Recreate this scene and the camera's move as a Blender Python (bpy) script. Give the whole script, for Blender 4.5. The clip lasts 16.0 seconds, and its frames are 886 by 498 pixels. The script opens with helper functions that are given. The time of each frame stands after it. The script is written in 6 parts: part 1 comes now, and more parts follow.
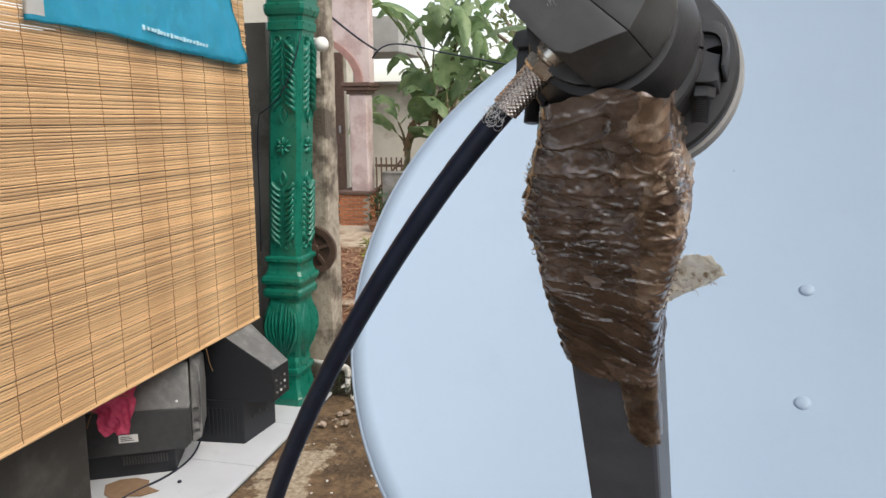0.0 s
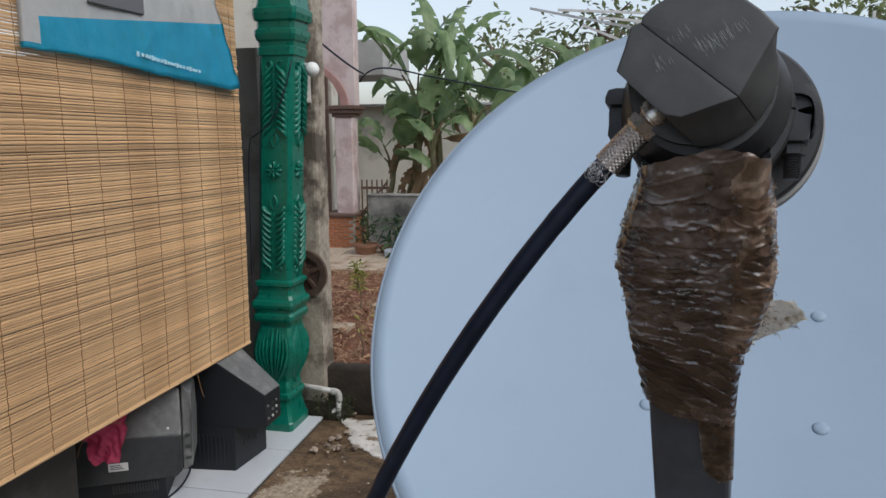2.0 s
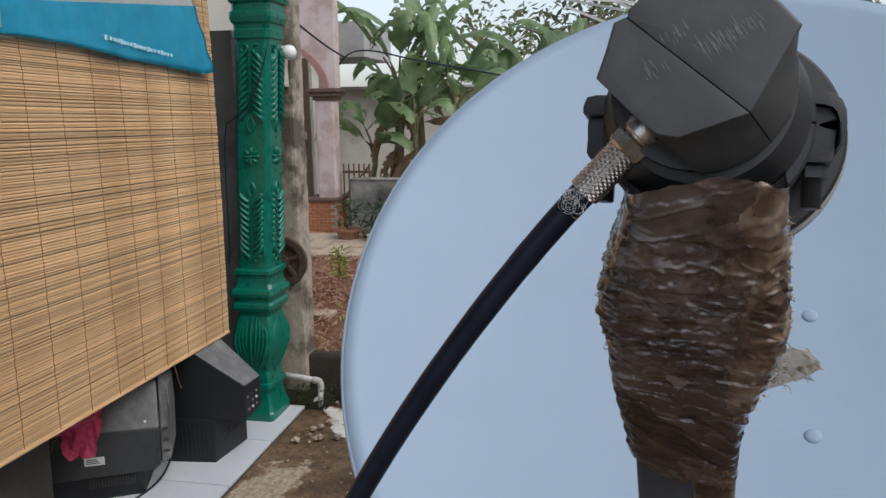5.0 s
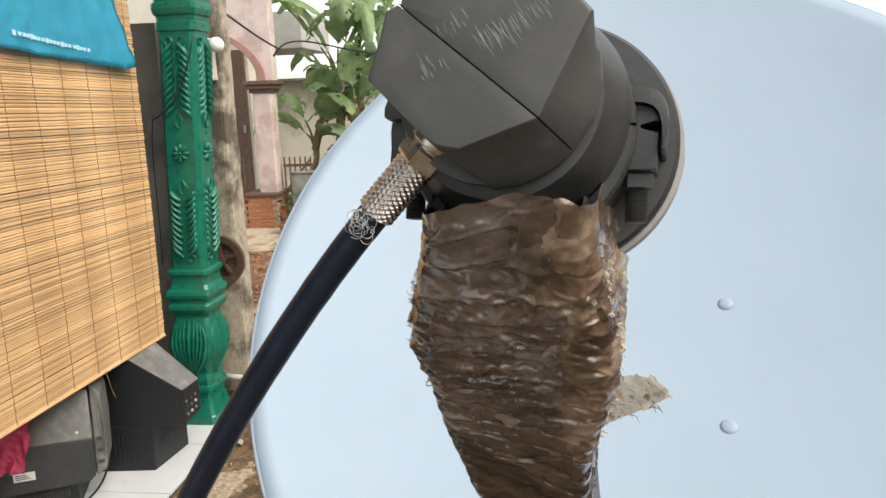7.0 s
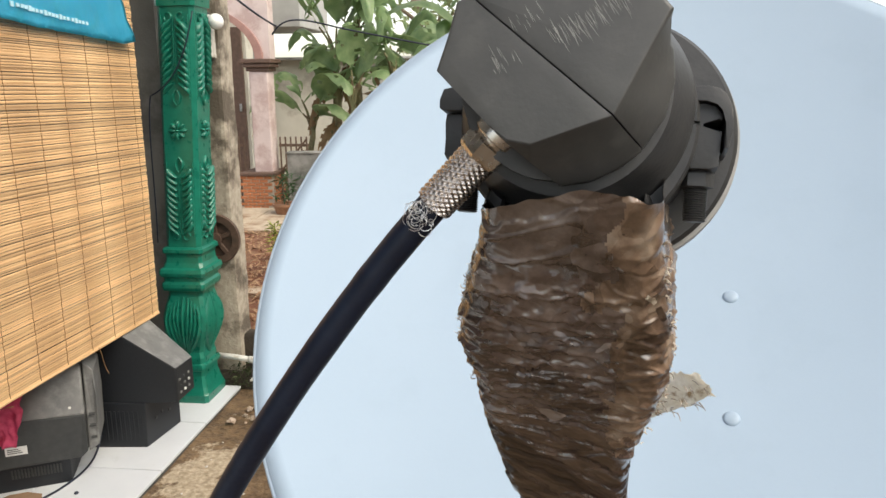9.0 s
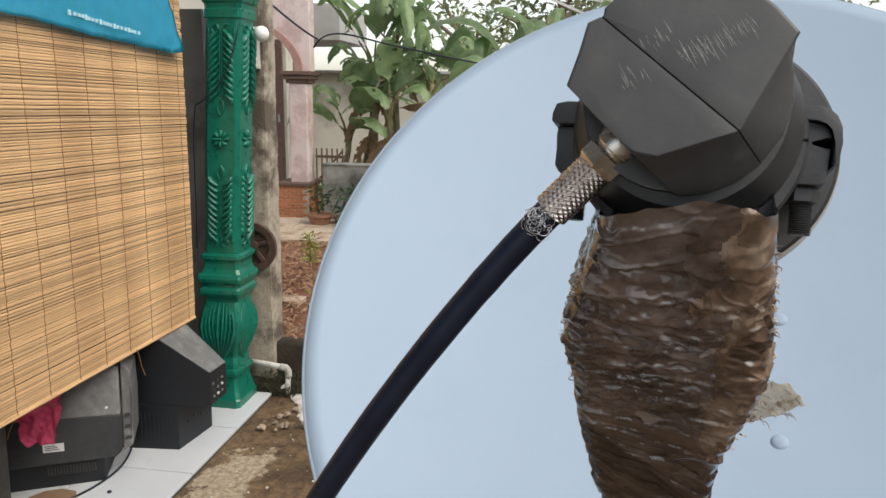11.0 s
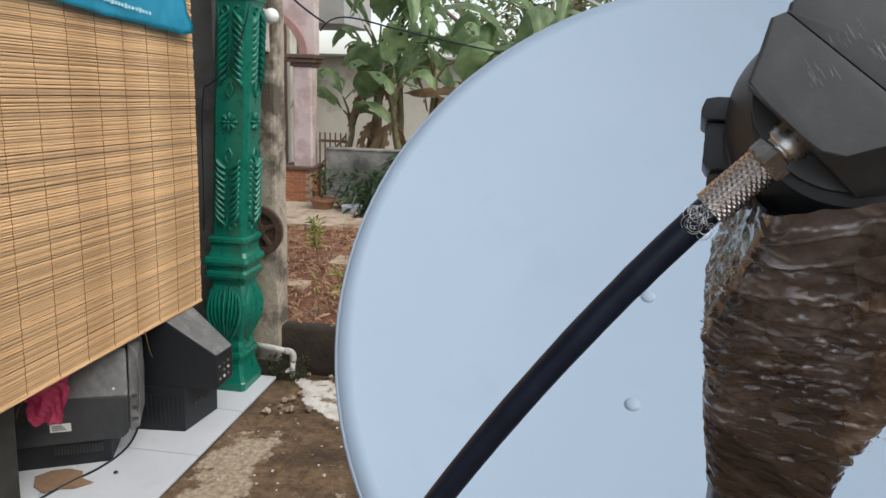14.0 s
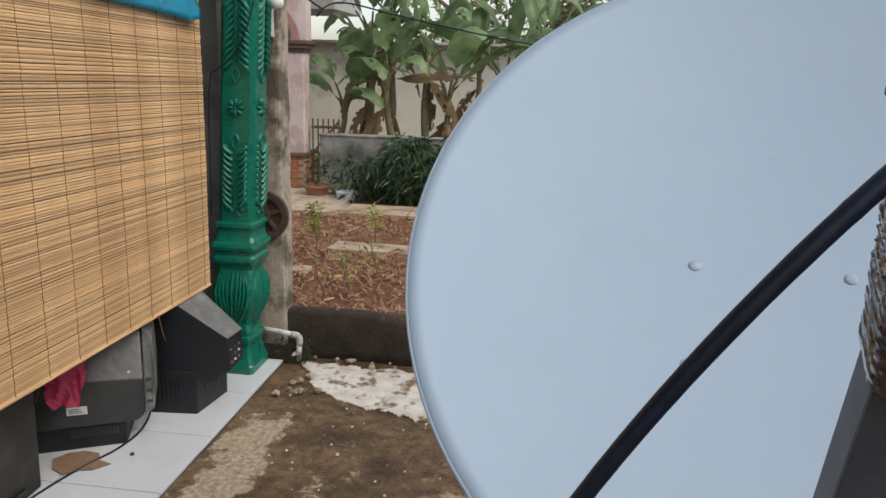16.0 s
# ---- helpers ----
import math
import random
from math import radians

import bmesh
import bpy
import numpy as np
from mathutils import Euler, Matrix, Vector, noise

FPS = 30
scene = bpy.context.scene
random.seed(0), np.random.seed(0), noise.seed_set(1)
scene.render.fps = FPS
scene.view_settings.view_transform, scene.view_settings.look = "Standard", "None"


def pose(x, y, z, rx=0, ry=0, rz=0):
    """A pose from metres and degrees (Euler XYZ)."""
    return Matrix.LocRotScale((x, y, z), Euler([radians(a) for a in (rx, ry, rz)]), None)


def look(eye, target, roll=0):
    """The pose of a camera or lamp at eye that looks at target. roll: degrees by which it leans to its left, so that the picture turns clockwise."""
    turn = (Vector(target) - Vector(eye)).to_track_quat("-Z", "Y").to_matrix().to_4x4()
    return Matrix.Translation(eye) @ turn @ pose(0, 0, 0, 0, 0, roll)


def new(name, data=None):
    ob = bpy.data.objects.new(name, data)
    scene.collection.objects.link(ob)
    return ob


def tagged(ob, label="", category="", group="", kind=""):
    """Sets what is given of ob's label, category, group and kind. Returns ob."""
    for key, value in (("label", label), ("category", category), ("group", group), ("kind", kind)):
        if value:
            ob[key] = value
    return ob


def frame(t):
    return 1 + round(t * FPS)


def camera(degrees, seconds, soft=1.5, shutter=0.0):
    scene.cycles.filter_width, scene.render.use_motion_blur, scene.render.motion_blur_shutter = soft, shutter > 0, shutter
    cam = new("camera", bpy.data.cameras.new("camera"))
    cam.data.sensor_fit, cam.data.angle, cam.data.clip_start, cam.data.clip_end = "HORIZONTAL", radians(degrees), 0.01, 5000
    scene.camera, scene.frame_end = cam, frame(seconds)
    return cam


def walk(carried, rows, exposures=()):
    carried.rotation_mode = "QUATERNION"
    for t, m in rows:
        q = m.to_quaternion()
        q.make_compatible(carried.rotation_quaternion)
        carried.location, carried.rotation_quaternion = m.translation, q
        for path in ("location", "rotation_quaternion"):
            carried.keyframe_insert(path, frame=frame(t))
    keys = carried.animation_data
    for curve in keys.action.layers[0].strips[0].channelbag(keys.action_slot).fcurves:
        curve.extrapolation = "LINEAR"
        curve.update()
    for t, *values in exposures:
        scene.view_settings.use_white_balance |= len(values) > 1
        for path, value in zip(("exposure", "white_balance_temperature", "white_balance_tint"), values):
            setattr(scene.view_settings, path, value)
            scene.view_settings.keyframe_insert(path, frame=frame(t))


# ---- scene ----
# camera and its walk
cam = camera(62.0, 16.0)
PATH = [
    (0, (0.22209, 0.15116, 1.41355), (-0.2428, 2.0581, 1.0295), -0.42),
    (0.5, (0.25405, 0.17244, 1.40778), (-0.3943, 2.0378, 1.0916), 0.67),
    (1, (0.20499, 0.14987, 1.41757), (-0.3663, 2.0386, 1.0914), -1.60),
    (1.5, (0.17953, 0.13270, 1.42501), (-0.2720, 2.0533, 1.0970), -1.22),
    (2, (0.18383, 0.13392, 1.42564), (-0.2362, 2.0615, 1.0968), -0.55),
    (2.5, (0.19311, 0.13708, 1.42504), (-0.2183, 2.0671, 1.0999), -0.41),
    (3, (0.17970, 0.13403, 1.42174), (-0.2969, 2.0461, 1.0799), -0.73),
    (5.5, (0.19027, 0.20031, 1.43701), (-0.1257, 2.1340, 1.0357), -0.74),
    (6, (0.20460, 0.21052, 1.43326), (-0.0559, 2.1461, 1.0023), -0.90),
    (6.5, (0.21583, 0.21519, 1.43445), (-0.0388, 2.1556, 1.0224), -1.45),
    (7, (0.22099, 0.22312, 1.43822), (-0.0212, 2.1662, 1.0309), -2.07),
    (7.5, (0.21537, 0.22745, 1.43981), (-0.0210, 2.1667, 1.0116), -2.12),
    (8, (0.21416, 0.22460, 1.43832), (-0.0264, 2.1587, 0.9897), -1.71),
    (10.5, (0.18906, 0.22149, 1.44458), (-0.0244, 2.1604, 1.0028), 1.32),
    (11, (0.18638, 0.20936, 1.43986), (-0.1167, 2.1431, 1.0290), 0.83),
    (11.5, (0.18170, 0.20740, 1.43491), (-0.1478, 2.1311, 0.9981), 1.52),
    (12, (0.18081, 0.20253, 1.43903), (-0.2136, 2.1201, 1.0301), 1.56),
    (12.5, (0.17826, 0.19561, 1.43829), (-0.1790, 2.1207, 1.0304), 1.71),
    (13, (0.17337, 0.18678, 1.43770), (-0.1830, 2.1142, 1.0400), 1.73),
    (13.5, (0.15988, 0.18623, 1.43814), (-0.1443, 2.1203, 1.0297), 1.93),
    (14, (0.14804, 0.20679, 1.44056), (-0.1493, 2.1334, 0.9936), 1.82),
    (14.5, (0.14779, 0.21245, 1.44339), (-0.1329, 2.1449, 1.0111), 2.22),
    (15, (0.14338, 0.19036, 1.43840), (-0.1744, 2.1246, 1.0414), 2.17),
    (15.5, (0.11387, 0.15892, 1.43116), (-0.2933, 2.0700, 1.0054), 2.52),
    (16, (0.06934, 0.14229, 1.43420), (-0.1883, 2.0660, 0.9533), 1.63),
]
EXPOSURE = [(0, 0.32, 6850, 10), (0.5, 0.22, 6600, 8), (1.0, 0.1, 6250, 7), (1.5, -0.35, 6150, 8), (2.5, -0.35, 6400, 10), (3, -0.35, 6280, 10), (5.5, -0.2, 6350, 10), (6, 0.3, 6800, 10), (7, 0.6, 7350, 8), (8, 0.58, 7300, 8), (10.5, 0.58, 7200, 8), (11, 0.2, 6950, 9), (12, 0.15, 6600, 9), (13, 0.15, 6550, 9), (14, 0.07, 6600, 9), (14.5, 0.12, 6850, 9), (15, 0.0, 6800, 9), (15.5, -0.2, 6800, 9), (16, -0.1, 6800, 9)]
walk(cam, [(t, look(eye, target, roll)) for t, eye, target, roll in PATH], EXPOSURE)

# ---- world and sun ----
SUN_EL, SUN_AZ = 48.0, 118.0
world = bpy.data.worlds.new("sky")
scene.world = world
world.use_nodes = True
wn = world.node_tree.nodes
sky = wn.new("ShaderNodeTexSky")
sky.sky_type, sky.sun_disc = "NISHITA", False
sky.sun_elevation, sky.sun_rotation = radians(SUN_EL), radians(SUN_AZ)
sky.air_density, sky.dust_density, sky.ozone_density = 1.0, 2.0, 1.0
wn["Background"].inputs["Strength"].default_value = 0.15
veil = wn.new("ShaderNodeHueSaturation")
veil.inputs["Saturation"].default_value, veil.inputs["Value"].default_value = 0.5, 1.6
world.node_tree.links.new(sky.outputs["Color"], veil.inputs["Color"])
world.node_tree.links.new(veil.outputs["Color"], wn["Background"].inputs["Color"])
sun_data = bpy.data.lights.new("sun", "SUN")
sun_data.energy, sun_data.angle, sun_data.color = 1.4, radians(40), (1.0, 0.94, 0.85)
sun = new("sun", sun_data)
sun.matrix_world = look((0, 0, 0), (-math.sin(radians(SUN_AZ)) * math.cos(radians(SUN_EL)),
                                    -math.cos(radians(SUN_AZ)) * math.cos(radians(SUN_EL)), -math.sin(radians(SUN_EL))))


# ---- materials ----
def material(name, dark, light=None, rough=0.6, metal=0.0, scale=20.0, detail=6.0, bump=0.0, bump_scale=None, stretch=(1, 1, 1),
             stain=None, stain_scale=3.0, stain_at=(0.5, 0.62), vary=0.0, rough_vary=0.1, coat=0.0, transmission=0.0, sheen=0.0):
    """Two-scale procedural surface: a fine grain between two colours, stains over it, and relief."""
    m = bpy.data.materials.new(name)
    m.use_nodes = True
    nt = m.node_tree
    n, link = nt.nodes, nt.links.new
    b = n["Principled BSDF"]
    b.inputs["Metallic"].default_value = metal
    b.inputs["Coat Weight"].default_value = coat
    b.inputs["Transmission Weight"].default_value = transmission
    light = light or dark
    tc, mp = n.new("ShaderNodeTexCoord"), n.new("ShaderNodeMapping")
    mp.inputs["Scale"].default_value = stretch
    link(tc.outputs["Object"], mp.inputs["Vector"])
    grain = n.new("ShaderNodeTexNoise")
    grain.inputs["Scale"].default_value, grain.inputs["Detail"].default_value = scale, detail
    link(mp.outputs["Vector"], grain.inputs["Vector"])
    ramp = n.new("ShaderNodeValToRGB")
    ramp.color_ramp.elements[0].position, ramp.color_ramp.elements[1].position = 0.3, 0.7
    ramp.color_ramp.elements[0].color, ramp.color_ramp.elements[1].color = (*dark, 1), (*light, 1)
    link(grain.outputs["Fac"], ramp.inputs["Fac"])
    colour = ramp.outputs["Color"]
    if stain:
        big = n.new("ShaderNodeTexNoise")
        big.inputs["Scale"].default_value, big.inputs["Detail"].default_value, big.inputs["Roughness"].default_value = stain_scale, 8, 0.65
        link(tc.outputs["Object"], big.inputs["Vector"])
        where = n.new("ShaderNodeMapRange")
        where.inputs["From Min"].default_value, where.inputs["From Max"].default_value = stain_at
        link(big.outputs["Fac"], where.inputs["Value"])
        mix = n.new("ShaderNodeMix")
        mix.data_type = "RGBA"
        link(where.outputs["Result"], mix.inputs["Factor"])
        link(colour, mix.inputs["A"])
        mix.inputs["B"].default_value = (*stain, 1)
        colour = mix.outputs["Result"]
    if vary:
        info, hsv, rng = n.new("ShaderNodeObjectInfo"), n.new("ShaderNodeHueSaturation"), n.new("ShaderNodeMapRange")
        rng.inputs["To Min"].default_value, rng.inputs["To Max"].default_value = 1 - vary, 1 + vary
        link(info.outputs["Random"], rng.inputs["Value"])
        link(rng.outputs["Result"], hsv.inputs["Value"])
        link(colour, hsv.inputs["Color"])
        colour = hsv.outputs["Color"]
    link(colour, b.inputs["Base Color"])
    rr = n.new("ShaderNodeMapRange")
    rr.inputs["To Min"].default_value, rr.inputs["To Max"].default_value = max(rough - rough_vary, 0.02), min(rough + rough_vary, 1)
    link(grain.outputs["Fac"], rr.inputs["Value"])
    link(rr.outputs["Result"], b.inputs["Roughness"])
    if bump:
        relief, bp = n.new("ShaderNodeTexNoise"), n.new("ShaderNodeBump")
        relief.inputs["Scale"].default_value, relief.inputs["Detail"].default_value = bump_scale or scale * 2, 5
        link(mp.outputs["Vector"], relief.inputs["Vector"])
        bp.inputs["Strength"].default_value, bp.inputs["Distance"].default_value = bump, 1.0 / (bump_scale or scale * 2)
        link(relief.outputs["Fac"], bp.inputs["Height"])
        link(bp.outputs["Normal"], b.inputs["Normal"])
    return m


M_DISH = material("dish_paint", (0.325, 0.422, 0.53), (0.34, 0.437, 0.545), rough=0.5, scale=6, bump=0.02, bump_scale=300, stain=(0.315, 0.408, 0.51), stain_scale=7, stain_at=(0.55, 0.75), rough_vary=0.05)
M_RIM = material("dish_rim", (0.29, 0.365, 0.455), (0.33, 0.415, 0.51), rough=0.5, scale=60, bump=0.05)
M_RIVET = material("rivet_paint", (0.31, 0.40, 0.50), (0.33, 0.42, 0.52), rough=0.5, scale=200)
M_RING = material("dark_ring", (0.05, 0.065, 0.09), (0.11, 0.14, 0.18), rough=0.7, scale=300)
M_SPECK = material("speck", (0.12, 0.13, 0.14), rough=0.8, scale=200)
M_LNB = material("weathered_black_plastic", (0.060, 0.061, 0.061), (0.085, 0.086, 0.085), rough=0.46, scale=90, bump=0.05, bump_scale=900, stain=(0.13, 0.13, 0.127), stain_scale=60, stain_at=(0.55, 0.9))
M_SCRATCH = material("scratch", (0.42, 0.42, 0.41), (0.65, 0.65, 0.63), rough=0.7, scale=400)
M_GROOVE = material("groove", (0.008, 0.008, 0.008), rough=0.9, scale=100)
M_HOLDER = material("black_holder_plastic", (0.033, 0.034, 0.036), (0.052, 0.053, 0.055), rough=0.48, scale=120, bump=0.1, bump_scale=700)
M_HORN = material("feedhorn_cap", (0.30, 0.30, 0.29), (0.40, 0.40, 0.39), rough=0.6, scale=40)
M_NICKEL = material("nickel", (0.60, 0.57, 0.53), (0.78, 0.75, 0.71), rough=0.27, metal=1.0, scale=300, stain=(0.50, 0.40, 0.31), stain_scale=130, stain_at=(0.6, 0.78))
M_KNURL = material("knurled_nickel", (0.62, 0.56, 0.52), (0.80, 0.74, 0.69), rough=0.26, metal=1.0, scale=400, stain=(0.50, 0.38, 0.31), stain_scale=90, stain_at=(0.55, 0.8))
M_WIRE = material("braid_wire", (0.72, 0.72, 0.72), (0.9, 0.9, 0.9), rough=0.35, metal=0.7, scale=300)
M_CABLE = material("cable_sheath", (0.004, 0.008, 0.021), (0.008, 0.015, 0.034), rough=0.46, scale=150, bump=0.08, bump_scale=500, stain=(0.022, 0.026, 0.035), stain_scale=60, stain_at=(0.6, 0.85))
M_ARM = material("grey_painted_steel", (0.085, 0.095, 0.115), (0.11, 0.12, 0.14), rough=0.5, scale=60, bump=0.04, bump_scale=400, stain=(0.06, 0.062, 0.07), stain_scale=25, stain_at=(0.5, 0.8))
M_STEEL = material("galvanised_steel", (0.30, 0.31, 0.32), (0.42, 0.43, 0.44), rough=0.45, metal=0.8, scale=40)
M_BLIND = material("bamboo_slat", (0.45, 0.265, 0.125), (0.74, 0.50, 0.27), rough=0.5, scale=9, stretch=(6, 0.6, 34), bump=0.2, bump_scale=40, vary=0.24)
M_CORD = material("blind_cord", (0.20, 0.11, 0.045), (0.30, 0.17, 0.08), rough=0.9, scale=200)
M_BLUE = material("blue_plastic_sheet", (0.03, 0.48, 0.76), (0.05, 0.57, 0.86), rough=0.34, scale=12, bump=0.1, bump_scale=30, stain=(0.03, 0.46, 0.66), stain_scale=9, stain_at=(0.5, 0.7))
M_WHITE_SHEET = material("white_plastic_sheet", (0.74, 0.77, 0.78), (0.84, 0.86, 0.87), rough=0.4, scale=12, bump=0.1, bump_scale=30)
M_PRINT = material("printed_white", (0.42, 0.70, 0.82), rough=0.5, scale=200)
M_PRINT_GREY = material("printed_grey", (0.13, 0.13, 0.14), rough=0.5, scale=200)
M_GREEN = material("green_gloss_paint", (0.002, 0.125, 0.084), (0.004, 0.17, 0.115), rough=0.3, scale=30, bump=0.08, bump_scale=90, stain=(0.003, 0.10, 0.065), stain_scale=14, stain_at=(0.52, 0.72))
M_CONCRETE = material("old_concrete", (0.29, 0.25, 0.195), (0.45, 0.40, 0.325), rough=0.9, scale=30, bump=0.35, bump_scale=70, stain=(0.11, 0.09, 0.068), stain_scale=5.0, stain_at=(0.48, 0.60))
M_RENDER = material("grey_cement_wall", (0.24, 0.235, 0.22), (0.30, 0.295, 0.28), rough=0.9, scale=8, bump=0.15, bump_scale=90, stain=(0.17, 0.165, 0.155), stain_scale=3)
M_YARD = material("stained_yard_concrete", (0.080, 0.047, 0.022), (0.23, 0.15, 0.082), rough=0.7, scale=26, detail=9, bump=0.8, bump_scale=60, stain=(0.055, 0.035, 0.018), stain_scale=3.2, stain_at=(0.46, 0.66), rough_vary=0.2)


def worn_strip(m):
    """Paler bare concrete along the porch edge and in scattered scabs, where the dirt has worn off."""
    n, link = m.node_tree.nodes, m.node_tree.links.new
    b = n["Principled BSDF"]
    under = b.inputs["Base Color"].links[0].from_socket
    tc, sep, band, dist, patch, add, where, mix, fine, pale = (n.new("ShaderNodeTexCoord"), n.new("ShaderNodeSeparateXYZ"), n.new("ShaderNodeMapRange"), n.new("ShaderNodeMath"), n.new("ShaderNodeTexNoise"),
                                                              n.new("ShaderNodeMath"), n.new("ShaderNodeMapRange"), n.new("ShaderNodeMix"), n.new("ShaderNodeTexNoise"), n.new("ShaderNodeValToRGB"))
    link(tc.outputs["Object"], sep.inputs["Vector"])
    dist.operation = "SUBTRACT"
    dist.inputs[1].default_value = -1.0
    link(sep.outputs["X"], dist.inputs[0])
    off = n.new("ShaderNodeMath")
    off.operation = "ABSOLUTE"
    link(dist.outputs["Value"], off.inputs[0])
    band.inputs["From Min"].default_value, band.inputs["From Max"].default_value = 0.05, 0.17
    band.inputs["To Min"].default_value, band.inputs["To Max"].default_value = 0.21, 0.0
    link(off.outputs["Value"], band.inputs["Value"])
    far = n.new("ShaderNodeMapRange")
    far.inputs["From Min"].default_value, far.inputs["From Max"].default_value = 2.75, 3.05
    far.inputs["To Min"].default_value, far.inputs["To Max"].default_value = 0.0, 0.20
    link(sep.outputs["Y"], far.inputs["Value"])
    patch.inputs["Scale"].default_value, patch.inputs["Detail"].default_value, patch.inputs["Roughness"].default_value = 5.5, 10, 0.70
    link(tc.outputs["Object"], patch.inputs["Vector"])
    link(patch.outputs["Fac"], add.inputs[0])
    link(band.outputs["Result"], add.inputs[1])
    near = n.new("ShaderNodeMapRange")
    near.inputs["From Min"].default_value, near.inputs["From Max"].default_value = 1.2, 1.9
    near.inputs["To Min"].default_value, near.inputs["To Max"].default_value = 0.14, 0.0
    link(sep.outputs["Y"], near.inputs["Value"])
    ends, less = n.new("ShaderNodeMath"), n.new("ShaderNodeMath")
    link(far.outputs["Result"], ends.inputs[0])
    link(near.outputs["Result"], ends.inputs[1])
    less.operation = "SUBTRACT"
    link(add.outputs["Value"], less.inputs[0])
    link(ends.outputs["Value"], less.inputs[1])
    where.inputs["From Min"].default_value, where.inputs["From Max"].default_value = 0.60, 0.655
    link(less.outputs["Value"], where.inputs["Value"])
    fine.inputs["Scale"].default_value, fine.inputs["Detail"].default_value = 45, 8
    link(tc.outputs["Object"], fine.inputs["Vector"])
    pale.color_ramp.elements[0].position, pale.color_ramp.elements[1].position = 0.3, 0.7
    pale.color_ramp.elements[0].color, pale.color_ramp.elements[1].color = (0.26, 0.20, 0.13, 1), (0.56, 0.47, 0.35, 1)
    link(fine.outputs["Fac"], pale.inputs["Fac"])
    mix.data_type = "RGBA"
    link(where.outputs["Result"], mix.inputs["Factor"])
    link(under, mix.inputs["A"])
    link(pale.outputs["Color"], mix.inputs["B"])
    link(mix.outputs["Result"], b.inputs["Base Color"])


worn_strip(M_YARD)
M_LIME = material("white_cement_patch", (0.55, 0.52, 0.47), (0.78, 0.75, 0.70), rough=0.9, scale=14, bump=0.5, bump_scale=40, stain=(0.22, 0.16, 0.10), stain_scale=11, stain_at=(0.52, 0.6))
M_TILE = material("white_glazed_tile", (0.60, 0.63, 0.67), (0.66, 0.69, 0.72), rough=0.16, scale=4, stain=(0.56, 0.58, 0.60), stain_scale=11, stain_at=(0.58, 0.8), rough_vary=0.06)
M_GROUT = material("tile_grout", (0.045, 0.045, 0.045), (0.09, 0.09, 0.085), rough=0.95, scale=60)
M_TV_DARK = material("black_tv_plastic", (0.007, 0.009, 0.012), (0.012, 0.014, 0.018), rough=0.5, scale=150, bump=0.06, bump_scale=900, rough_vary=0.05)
# dust tone lightened for light on the tops; frame and sockets share it
M_TV_PALE = material("pale_dusty_tv_plastic", (0.12, 0.12, 0.12), (0.17, 0.17, 0.165), rough=0.45, scale=25, stain=(0.27, 0.27, 0.26), stain_scale=12, stain_at=(0.5, 0.75))
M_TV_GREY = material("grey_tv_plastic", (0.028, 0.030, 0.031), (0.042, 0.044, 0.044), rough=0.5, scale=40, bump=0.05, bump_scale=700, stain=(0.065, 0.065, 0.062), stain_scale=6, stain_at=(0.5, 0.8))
M_TV_BROWN = material("brown_tv_plastic", (0.020, 0.018, 0.0135), (0.030, 0.027, 0.021), rough=0.6, scale=40, stain=(0.075, 0.070, 0.06), stain_scale=6, stain_at=(0.5, 0.8))
M_PINK = material("pink_cloth", (0.66, 0.075, 0.17), (0.80, 0.13, 0.25), rough=0.95, scale=60, bump=0.3, bump_scale=400)
M_PAPER = material("white_label", (0.62, 0.62, 0.60), (0.70, 0.70, 0.68), rough=0.7, scale=80)
M_INK = material("black_ink", (0.03, 0.03, 0.03), rough=0.7, scale=80)
M_CARD = material("brown_cardboard", (0.21, 0.13, 0.075), (0.28, 0.18, 0.11), rough=0.9, scale=40)
M_PVC = material("grey_pvc", (0.50, 0.50, 0.47), (0.62, 0.62, 0.59), rough=0.5, scale=25, stain=(0.27, 0.24, 0.19), stain_scale=18, stain_at=(0.52, 0.66))
M_RUST = material("rusty_brown_wheel", (0.055, 0.032, 0.022), (0.10, 0.058, 0.04), rough=0.7, scale=60, bump=0.2)
M_BULB = material("bulb_glass", (0.82, 0.82, 0.80), rough=0.25, scale=40)
M_FIXTURE = material("aged_white_plastic", (0.50, 0.48, 0.42), (0.62, 0.60, 0.54), rough=0.55, scale=30, stain=(0.33, 0.29, 0.22), stain_scale=25)

